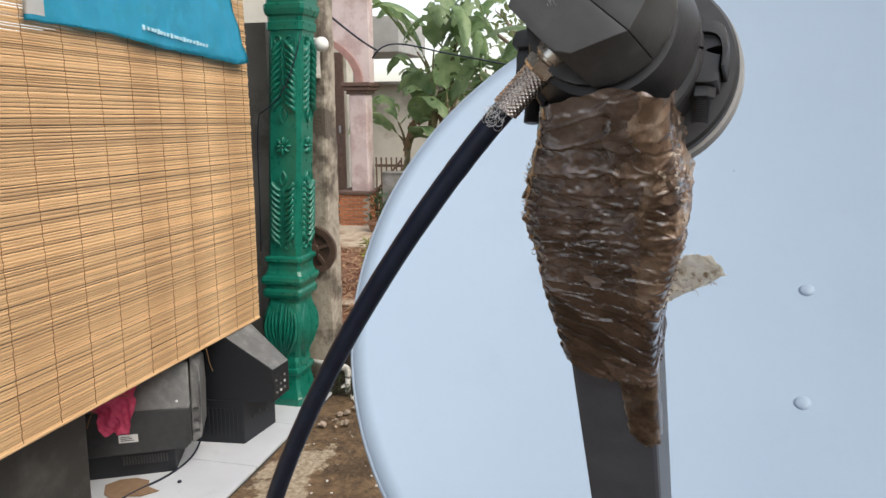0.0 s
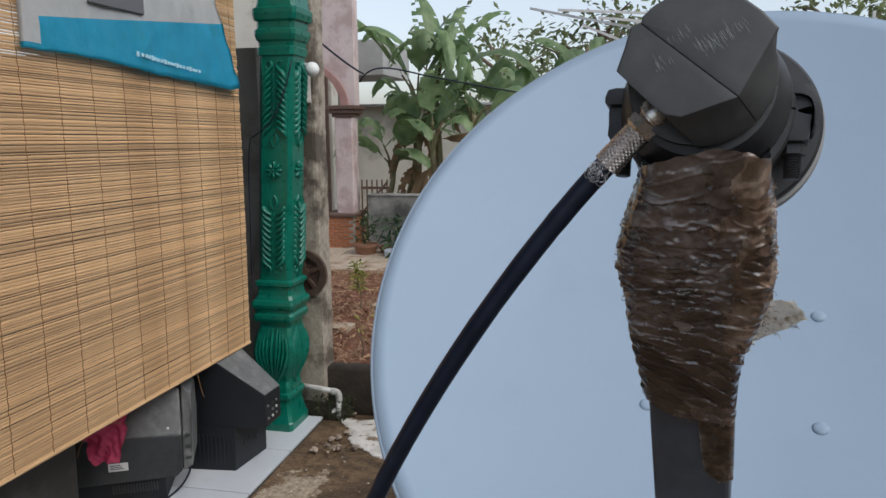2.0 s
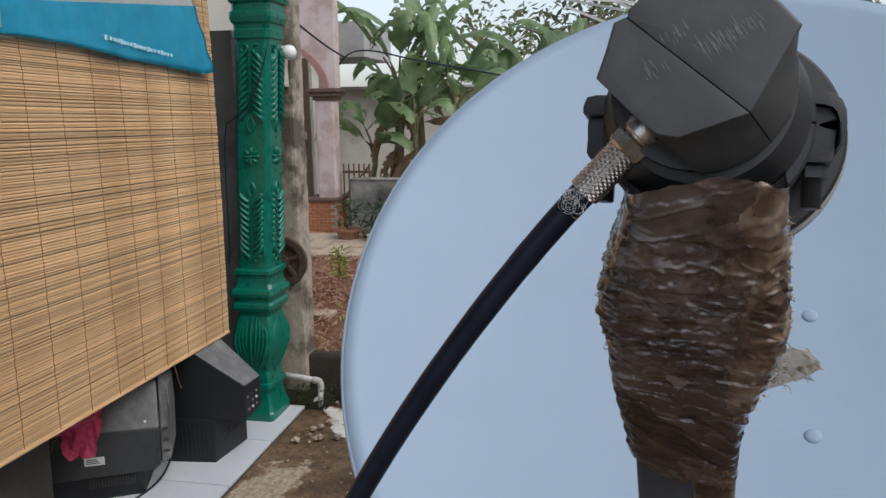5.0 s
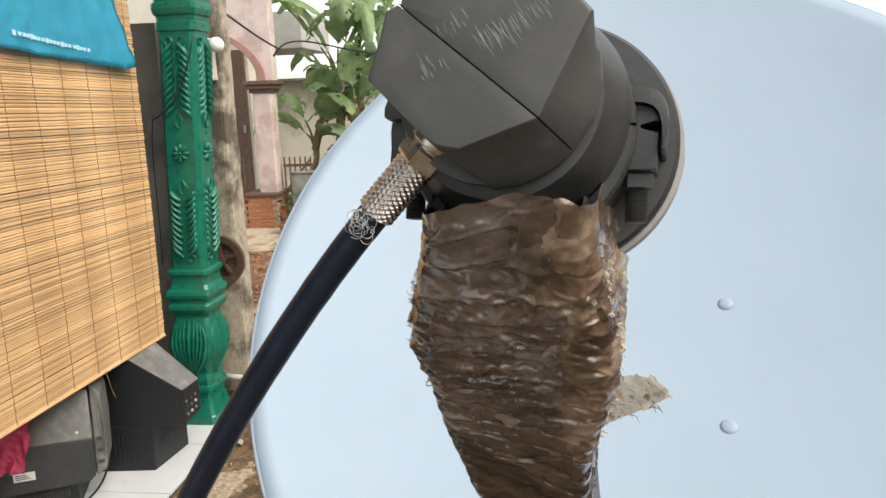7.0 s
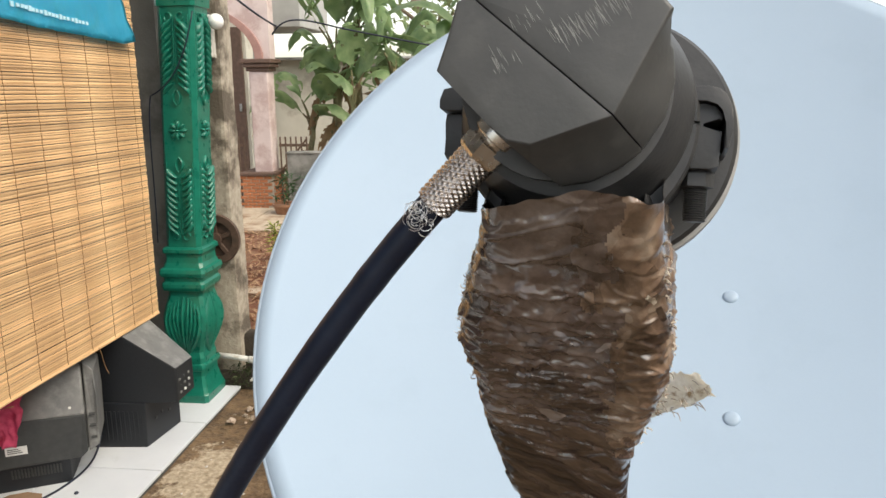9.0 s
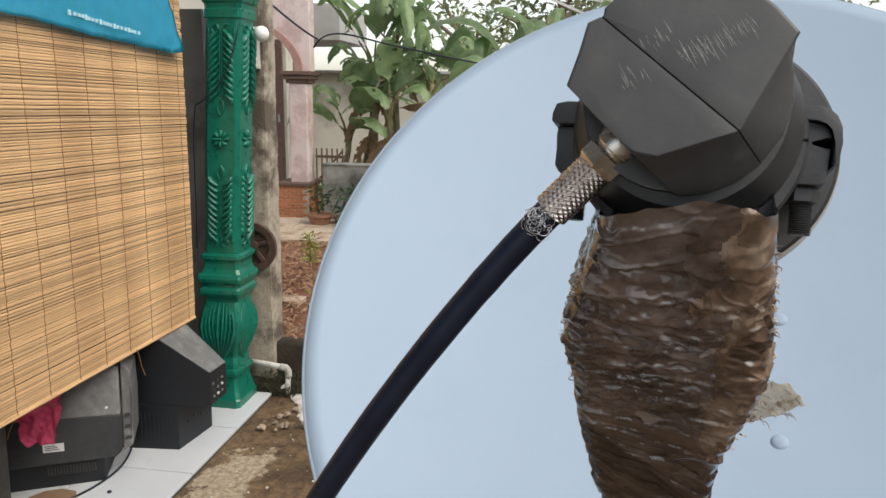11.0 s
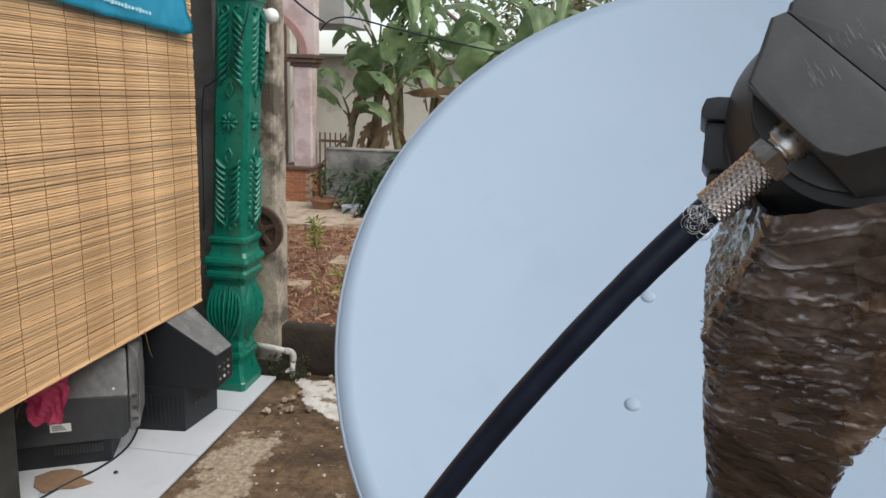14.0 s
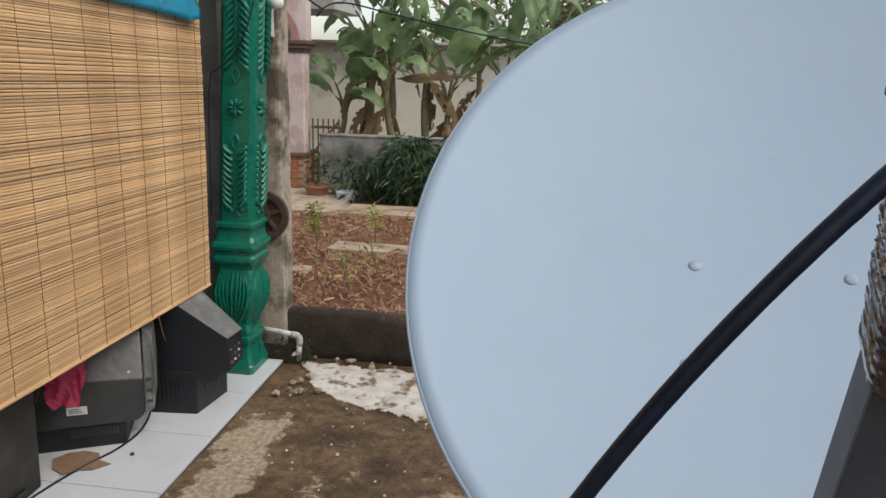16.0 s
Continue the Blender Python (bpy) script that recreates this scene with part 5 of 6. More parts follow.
def pink_rag():
    bm = bmesh.new()
    grid = []
    ox, oy = -1.532, 2.315
    for i in range(29):
        row = []
        for j in range(33):
            u, v = i / 28 - 0.5, j / 32
            wd = 0.165 * (1 - 0.75 * max(0, v - 0.35))
            z = 0.44 - 0.195 * v + 0.04 * u * (1 - v) - 0.03 * abs(u)
            bulge = 0.035 * math.exp(-((v - 0.22) / 0.16) ** 2)
            fold = 0.030 * noise.noise(Vector((u * 3.0 + v * 1.5, v * 2.6, 2))) + 0.013 * noise.noise(Vector((u * 7 - v * 3, v * 6, 5))) - bulge
            sag = 0.035 * noise.noise(Vector((u * 2.2, 3, 1))) * v
            row.append(bm.verts.new((ox + u * wd * 0.92 - 0.015 * v, oy + u * wd * 0.38 + fold, z + sag)))
        grid.append(row)
    for r0, r1 in zip(grid, grid[1:]):
        for j in range(32):
            bm.faces.new((r0[j], r0[j + 1], r1[j + 1], r1[j]))
    bmesh.ops.solidify(bm, geom=bm.faces[:], thickness=0.003)
    single("rag", bm, M_PINK, "crumpled bright pink cloth draped on the television", "cloth", smooth=True)


pink_rag()


def cardboard_scrap():
    bm = bmesh.new()
    rnd = random.Random(2)
    pts = [(-1.64, 2.35), (-1.60, 2.29), (-1.54, 2.262), (-1.50, 2.30), (-1.46, 2.31), (-1.418, 2.36), (-1.47, 2.375), (-1.50, 2.42), (-1.56, 2.425), (-1.61, 2.40)]
    vs = [bm.verts.new((x, y, 0.003)) for x, y in pts]
    bm.faces.new(vs)
    r = bmesh.ops.extrude_face_region(bm, geom=bm.faces[:])
    bmesh.ops.translate(bm, verts=[v for v in r["geom"] if isinstance(v, bmesh.types.BMVert)], vec=(0, 0, 0.003))
    single("cardboard_scrap", bm, M_CARD, "torn brown cardboard scrap lying on the tiles", "cardboard")


cardboard_scrap()
thin_wire("floor_wire", bezier((-1.475, 2.765, 0.06), (-1.46, 2.70, 0.0), (-1.42, 2.60, 0.005), (-1.46, 2.44, 0.005), 12)
          + bezier((-1.46, 2.44, 0.005), (-1.49, 2.36, 0.005), (-1.53, 2.27, 0.005), (-1.56, 2.05, 0.005), 10)[1:]
          + bezier((-1.56, 2.05, 0.005), (-1.57, 1.9, 0.005), (-1.50, 1.7, 0.005), (-1.55, 1.4, 0.005), 8)[1:], 0.0042, M_CABLE, "black mains lead trailing over the white tiles")
bm = bmesh.new()
lathe(bm, [(0.006, 0.0), (0.009, 0.003), (0.006, 0.008), (0.001, 0.009)], pose(-1.382, 2.44, 0.0), 10)
single("pebble", bm, M_CABLE, "small black crumb on the tiles", "crumb", smooth=True)
for i, pts in enumerate((((-1.345, 2.62, 0.49), (-1.33, 2.62, 0.45), (-1.345, 2.63, 0.43), (-1.33, 2.64, 0.38)), ((-1.35, 2.16, 0.47), (-1.47, 2.18, 0.44), (-1.52, 2.17, 0.40), (-1.53, 2.16, 0.33)))):
    thin_wire("loose_string", bezier(*pts, 10), 0.0012, M_CORD, "frayed string hanging from the blind")

# ---- garden materials ----


def leaf_material(name, dark, light, rough=0.45, scale=8.0, through_light=0.35, islands=False):
    m = material(name, dark, light, rough=rough, scale=scale, bump=0.1, bump_scale=40, vary=0.25)
    nt = m.node_tree
    n, link = nt.nodes, nt.links.new
    b = n["Principled BSDF"]
    colour = b.inputs["Base Color"].links[0].from_socket
    if islands:
        geo, hsv, rng = n.new("ShaderNodeNewGeometry"), n.new("ShaderNodeHueSaturation"), n.new("ShaderNodeMapRange")
        rng.inputs["To Min"].default_value, rng.inputs["To Max"].default_value = 0.55, 1.5
        link(geo.outputs["Random Per Island"], rng.inputs["Value"])
        link(rng.outputs["Result"], hsv.inputs["Value"])
        link(colour, hsv.inputs["Color"])
        colour = hsv.outputs["Color"]
        link(colour, b.inputs["Base Color"])
    return see_through(m, through_light)


M_BANANA = leaf_material("banana_leaf", (0.15, 0.25, 0.11), (0.32, 0.42, 0.21), rough=0.33, through_light=0.5)
M_BANANA_DRY = leaf_material("dry_banana_leaf", (0.17, 0.105, 0.05), (0.30, 0.20, 0.11), rough=0.8)
M_STEM = material("banana_stem", (0.14, 0.14, 0.065), (0.25, 0.22, 0.12), rough=0.6, scale=12, stretch=(4, 4, 0.7), bump=0.2, stain=(0.11, 0.065, 0.035), stain_scale=5)
M_TREE_LEAF = leaf_material("tree_leaf", (0.15, 0.185, 0.08), (0.25, 0.285, 0.13), rough=0.5, islands=True, through_light=0.55)
M_BUSH_LEAF = leaf_material("bush_leaf", (0.025, 0.06, 0.022), (0.05, 0.10, 0.038), rough=0.35, islands=True)
M_SEEDLING = leaf_material("seedling_leaf", (0.24, 0.28, 0.05), (0.40, 0.44, 0.09), rough=0.5, islands=True)
M_BARK = material("bark", (0.12, 0.085, 0.06), (0.22, 0.17, 0.12), rough=0.95, scale=20, bump=0.4)
M_SOIL = material("red_soil", (0.115, 0.043, 0.021), (0.21, 0.085, 0.042), rough=0.97, scale=18, bump=0.7, bump_scale=45, stain=(0.24, 0.14, 0.08), stain_scale=4, stain_at=(0.5, 0.7))
M_STRAW = material("dry_litter", (0.24, 0.13, 0.07), (0.44, 0.29, 0.175), rough=0.95, scale=30)
M_SLAB = material("garden_slab", (0.36, 0.28, 0.20), (0.50, 0.41, 0.31), rough=0.92, scale=20, bump=0.2, stain=(0.24, 0.15, 0.09), stain_scale=5)
M_DARKWALL = material("damp_dark_wall", (0.020, 0.015, 0.010), (0.045, 0.034, 0.024), rough=0.9, scale=14, bump=0.3, bump_scale=50, stain=(0.12, 0.085, 0.06), stain_scale=4, stain_at=(0.58, 0.75))
M_GREYWALL = material("mouldy_grey_wall", (0.20, 0.195, 0.18), (0.32, 0.31, 0.285), rough=0.92, scale=6, bump=0.2, bump_scale=60, stain=(0.085, 0.085, 0.075), stain_scale=2.4, stain_at=(0.48, 0.66))
M_PINKWALL = material("faded_pink_paint", (0.55, 0.455, 0.44), (0.63, 0.53, 0.51), rough=0.8, scale=5, bump=0.05, stain=(0.45, 0.34, 0.32), stain_scale=3)
M_PINKTRIM = material("brown_pink_trim", (0.30, 0.17, 0.15), (0.38, 0.22, 0.19), rough=0.7, scale=12)
M_CAPITAL = material("dark_brown_trim", (0.09, 0.055, 0.04), (0.14, 0.085, 0.065), rough=0.6, scale=20)
M_BRICK = material("orange_brick", (0.40, 0.145, 0.065), (0.50, 0.20, 0.09), rough=0.85, scale=40, bump=0.2, vary=0.16)
M_MORTAR = material("pale_mortar", (0.42, 0.36, 0.29), (0.5, 0.44, 0.36), rough=0.95, scale=40)
M_FENCE = material("brown_fence_paint", (0.10, 0.062, 0.042), (0.15, 0.095, 0.065), rough=0.6, scale=20)
M_BEIGE = material("beige_wall", (0.60, 0.58, 0.51), (0.68, 0.655, 0.58), rough=0.9, scale=4, stain=(0.48, 0.455, 0.39), stain_scale=2)
M_EAVE = material("grey_eave", (0.34, 0.34, 0.33), (0.42, 0.42, 0.41), rough=0.85, scale=6)
M_POT = material("terracotta_pot", (0.24, 0.12, 0.07), (0.32, 0.17, 0.10), rough=0.8, scale=25)
M_BUCKET = material("pale_blue_white_plastic", (0.55, 0.60, 0.64), (0.64, 0.68, 0.72), rough=0.5, scale=10)
M_STONE = material("small_stone", (0.26, 0.20, 0.15), (0.42, 0.34, 0.27), rough=0.9, scale=60, bump=0.3, vary=0.3)
M_CANOPY = material("white_steel", (0.55, 0.55, 0.54), (0.64, 0.64, 0.63), rough=0.5, scale=10)
M_MOSS = leaf_material("moss_weed", (0.035, 0.05, 0.02), (0.07, 0.09, 0.035), rough=0.9, islands=True)

WALL_Y, SOIL_Y0 = 3.53, 3.62


def soil_z(y):
    return 0.195 - 0.033 * (y - 3.6)


def retaining_wall():
    bm = bmesh.new()
    n = 70
    rows = []
    for i in range(n + 1):
        x = -6.0 + 9.0 * i / n
        ya = WALL_Y - 0.03 * (x + 1.0) * 0.5
        ring = []
        for dy, z in ((0.0, -0.08), (0.0, 0.03), (0.004, 0.12), (0.004, 0.205), (0.012, 0.222), (0.085, 0.222), (0.10, 0.21), (0.10, -0.08)):
            p = Vector((x, ya + dy, z))
            ring.append(p + Vector((0, 0.008 * noise.noise(p * 6), 0.005 * noise.noise(p * 8 + Vector((4, 0, 0))))))
        rows.append(ring)
    loft(bm, rows)
    single("retaining_wall", bm, M_DARKWALL, "low damp dark retaining wall along the garden", "wall", "structure", smooth=True)


retaining_wall()


def garden_soil():
    bm = bmesh.new()
    nx, ny = 150, 130
    grid = []
    for i in range(nx + 1):
        x = -5.5 + 8.5 * i / nx
        row = []
        for j in range(ny + 1):
            y = 3.58 - 0.015 * (x + 1) + 4.3 * j / ny
            p = Vector((x, y, 0))
            row.append(bm.verts.new((x, y, soil_z(y) + 0.012 * noise.noise(p * 3) + 0.010 * noise.noise(p * 11) + 0.005 * noise.noise(p * 27))))
        grid.append(row)
    for a, b in zip(grid, grid[1:]):
        for j in range(ny):
            bm.faces.new((a[j], a[j + 1], b[j + 1], b[j]))
    single("garden_bed", bm, M_SOIL, "reddish brown garden soil covered in dry litter", "soil", "structure", smooth=True)


garden_soil()


def leaf_cloud(name, places, mat, size, parent=None, aspect=0.35, droop=0.0, seed=1, label="", category="", kind="stuff", up=0.0):
    """Many small folded leaves in one mesh; places: centres with an outward direction."""
    rnd = random.Random(seed)
    verts, faces = [], []
    for c, out in places:
        d = (Vector((rnd.gauss(0, 1), rnd.gauss(0, 1), rnd.gauss(0, 0.7) - droop + up)) + out * 0.9).normalized()
        s = d.cross(Vector((rnd.gauss(0, 1), rnd.gauss(0, 1), 1.5))).normalized()
        n = d.cross(s)
        ln = size * rnd.uniform(0.6, 1.35)
        w = ln * aspect * 0.5
        k = len(verts)
        verts += [c, c + d * ln * 0.45 + s * w + n * w * 0.4, c + d * ln - Vector((0, 0, ln * 0.18)), c + d * ln * 0.45 - s * w + n * w * 0.4, c + d * ln * 0.5]
        faces += [(k, k + 1, k + 4), (k + 1, k + 2, k + 4), (k + 2, k + 3, k + 4), (k + 3, k, k + 4)]
    me = bpy.data.meshes.new(name)
    me.from_pydata([tuple(v) for v in verts], [], faces)
    me.materials.append(mat)
    ob = new(name, me)
    if parent:
        hang(ob, parent)
    return tagged(ob, label, category, kind=kind)


def soil_litter():
    rnd = random.Random(17)
    verts, faces = [], []
    for i in range(9000):
        y = 3.60 + 3.0 * rnd.random() ** 1.4
        x = rnd.uniform(-2.6, 0.6)
        if noise.noise(Vector((x * 1.6, y * 1.6, 5))) < rnd.uniform(-0.5, 0.25):
            continue
        z = soil_z(y) + 0.016 + rnd.uniform(0, 0.012) + 0.012 * noise.noise(Vector((x, y, 0)) * 3)
        a, ln, w = rnd.uniform(0, 6.28), rnd.uniform(0.02, 0.085), rnd.uniform(0.003, 0.010)
        d, s = Vector((math.cos(a), math.sin(a), rnd.gauss(0, 0.25))), Vector((-math.sin(a), math.cos(a), rnd.gauss(0, 0.5)))
        c, bend = Vector((x, y, z)), rnd.uniform(-0.01, 0.02)
        k = len(verts)
        for t, b in ((-0.5, 0), (0, bend), (0.5, 0)):
            verts += [tuple(c + d * ln * t + s * w / 2 + Vector((0, 0, b))), tuple(c + d * ln * t - s * w / 2 + Vector((0, 0, b)))]
        faces += [(k, k + 1, k + 3, k + 2), (k + 2, k + 3, k + 5, k + 4)]
    me = bpy.data.meshes.new("litter")
    me.from_pydata(verts, [], faces)
    me.materials.append(M_STRAW)
    tagged(new("litter", me), "scattered dry straw and leaf litter on the soil", "litter", kind="stuff")


soil_litter()


def slab(lo, hi, z, rot, label="weathered beige concrete slab lying in the soil"):
    bm = bmesh.new()
    c = ((lo[0] + hi[0]) / 2, (lo[1] + hi[1]) / 2)
    hx, hy = (hi[0] - lo[0]) / 2, (hi[1] - lo[1]) / 2
    box(bm, (-hx, -hy, -0.03), (hx, hy, 0.025), 0.006, pose(c[0], c[1], z, 0, 0, rot), 2)
    single("garden_slab", bm, M_SLAB, label, "slab", group="garden slabs")


slab((-1.40, 4.98), (-0.35, 5.22), soil_z(5.1) + 0.005, -3)
slab((-2.1, 4.36), (-1.34, 4.50), soil_z(4.4) + 0.0, -4)
for i in range(7):
    slab((-3.6 + 0.62 * i, 6.46 + 0.012 * i), (-2.99 + 0.62 * i, 6.92 + 0.012 * i), soil_z(6.7) + 0.01, 1, "worn beige concrete path slab")
for i in range(3):
    slab((-3.7 + 0.62 * i, 6.95), (-3.09 + 0.62 * i, 7.75), soil_z(7.3) + 0.012, 2, "worn beige concrete path slab")


def stones():
    rnd = random.Random(31)
    for i in range(90):
        bm = bmesh.new()
        if i < 12:
            x, y, r = rnd.uniform(-1.02, -0.45), WALL_Y - rnd.uniform(0.02, 0.10), rnd.uniform(0.007, 0.018)
        elif i < 24:
            x, y, r = -1.01 + rnd.gauss(0, 0.04), 3.15 + rnd.gauss(0, 0.06), rnd.uniform(0.006, 0.018)
        else:
            x, y, r = rnd.uniform(-1.05, -0.2), rnd.uniform(2.0, 3.2), rnd.uniform(0.002, 0.007)
        bmesh.ops.create_icosphere(bm, subdivisions=2 if r > 0.01 else 1, radius=r)
        for v in bm.verts:
            v.co *= 1 + 0.75 * noise.noise(v.co * (1.6 / r) + Vector((i, 0, 0)))
            v.co.z *= 0.6
            v.co += Vector((x, y, YARD_Z + r * 0.35))
        single("stone", bm, M_STONE if i < 30 else M_LIME, "small rough stone lying on the yard", "stone", group="loose stones", smooth=False)


stones()


def seedling(x, y, h, label, n=60):
    z = soil_z(y)
    t = thing("seedling", (x, y, z), label, "plant", "garden seedlings")
    bm = bmesh.new()
    pts = [Vector((x + 0.02 * math.sin(k * 0.8), y, z - 0.02 + (h + 0.02) * k / 6)) for k in range(7)]
    tube(bm, pts, [0.006 - 0.0006 * k for k in range(7)], 6)
    part("stalk", bm, M_BARK, t)
    rnd = random.Random(int(x * 1000))
    places = []
    for i in range(n):
        f = rnd.uniform(0.45, 1.05)
        a = rnd.uniform(0, 6.28)
        out = Vector((math.cos(a), math.sin(a), 0.5))
        r = rnd.uniform(0, 0.04) * (1.2 - abs(f - 0.75))
        places.append((Vector((x + r * math.cos(a), y + r * math.sin(a), z + h * f)), out))
    leaf_cloud("foliage", places, M_SEEDLING, 0.055, t, aspect=0.22, seed=i)


seedling(-1.46, 4.90, 0.34, "yellow-green feathery seedling in the soil", 150)
seedling(-1.14, 5.30, 0.28, "thin yellow-green seedling in the soil", 80)
seedling(-0.97, 3.90, 0.24, "wilting pale seedling in the soil", 34)
seedling(-0.84, 4.05, 0.30, "thin leggy seedling in the soil", 30)
seedling(-0.66, 4.6, 0.33, "thin yellow-green seedling near the dish", 60)
seedling(-1.08, 3.80, 0.20, "bare dry seedling stalk in the soil", 5)


def weeds_by_post():
    rnd = random.Random(8)
    places = []
    for i in range(700):
        x, y = rnd.uniform(-1.24, -1.02), rnd.uniform(3.42, 3.52)
        hgt = rnd.random() ** 2 * 0.10
        places.append((Vector((x, y, YARD_Z + hgt)), Vector((0, -0.5, 0.6))))
    leaf_cloud("weeds", places, M_MOSS, 0.020, seed=4, label="low mossy weeds round the foot of the post", category="weeds")


weeds_by_post()


def mossy_curb():
    bm = bmesh.new()
    n = 16
    rows = []
    for i in range(n + 1):
        x = -1.34 + 0.30 * i / n
        ring = []
        for y, z in ((3.43, -0.06), (3.435, 0.0), (3.46, 0.035), (3.52, 0.05), (3.52, -0.06)):
            p = Vector((x, y, z - 0.05 * max(0, i / n - 0.6)))
            ring.append(p + 0.01 * Vector((0, noise.noise(p * 20), noise.noise(p * 25))))
        rows.append(ring)
    loft(bm, rows)
    single("rubble_footing", bm, M_DARKWALL, "dark rubble footing beside the tiles", "footing", "structure", smooth=True)


mossy_curb()

# ---- grey garden wall, pots and bush ----
wall("wall_garden", (-2.30, 7.75, -0.05), (2.6, 7.90, 0.685), M_GREYWALL, "low mouldy grey cement garden wall")
bm = bmesh.new()
box(bm, (-2.31, 7.74, 0.686), (2.6, 7.91, 0.705), 0.004)
single("trim_garden_wall", bm, M_GREYWALL, "worn cement coping on the garden wall", "trim", "structure")


def flower_pot(x, y, r, h, label, leaves=40, leaf=0.10):
    z = soil_z(y) + 0.015
    p = thing("flower_pot", (x, y, z), label, "plant pot")
    bm = bmesh.new()
    lathe(bm, [(r * 0.70, 0), (r * 0.95, h * 0.8), (r * 1.06, h * 0.82), (r * 1.06, h), (r * 0.92, h), (r * 0.9, h * 0.85), (0.01, h * 0.84)], pose(x, y, z), 24)
    part("pot", bm, M_POT, p)
    rnd = random.Random(int(r * 1e4))
    places = [(Vector((x + rnd.gauss(0, r * 0.5), y + rnd.gauss(0, r * 0.5), z + h + rnd.uniform(0, 0.28))), Vector((0, 0, 0.6))) for i in range(leaves)]
    leaf_cloud("foliage", places, M_BUSH_LEAF, leaf, p, aspect=0.2, seed=3)


flower_pot(-2.24, 7.45, 0.13, 0.13, "low brown pot with a sparse green plant", 90)
flower_pot(-2.02, 7.55, 0.10, 0.10, "small brown pot by the garden wall", 30)
bm = bmesh.new()
lathe(bm, [(0.07, 0.0), (0.10, 0.02), (0.11, 0.09), (0.09, 0.10), (0.02, 0.105)], pose(-1.90, 7.35, soil_z(7.35) + 0.01), 14)
single("plastic_bucket", bm, M_BUCKET, "crumpled pale plastic bucket on the soil", "bucket")


def bush(x, y, rx, rz, n, seed, label):
    z = soil_z(y)
    b = thing("bush", (x, y, z), label, "bush", "garden bushes")
    rnd = random.Random(seed)
    places = []
    for k in range(9):
        a = 2 * math.pi * k / 9
        tip = Vector((x + rx * 0.7 * math.cos(a), y + 0.25 * math.sin(a), z + rz * rnd.uniform(0.6, 0.95)))
        bm = bmesh.new()
        tube(bm, [(x, y, z - 0.02), Vector((x, y, z)).lerp(tip, 0.5) + Vector((0, 0, 0.05)), tip], [0.012, 0.008, 0.004], 6)
        part("branch", bm, M_BARK, b)
    for i in range(n):
        a, r = rnd.uniform(0, 6.28), rnd.random() ** 0.5
        h = rnd.random()
        wide = math.sin(math.pi * (0.12 + 0.80 * h)) ** 0.6 * (1 + 0.3 * noise.noise(Vector((a * 2, h * 5, seed))))
        c = Vector((x + rx * r * wide * math.cos(a), y + 0.34 * r * wide * math.sin(a), z + 0.06 + rz * h))
        places.append((c, Vector((math.cos(a), math.sin(a), -0.1))))
    leaf_cloud("foliage", places, M_BUSH_LEAF, 0.12, b, aspect=0.2, droop=0.4, seed=seed)


bush(-1.25, 7.35, 0.36, 0.62, 1300, 3, "dark green bush with narrow drooping leaves")
bush(-0.6, 7.4, 0.45, 0.70, 1100, 4, "dark green bush beside the garden wall")
bush(-1.72, 7.45, 0.30, 0.38, 420, 5, "small dark green shrub at the wall")

# ---- pink house ----
HY0 = 8.10


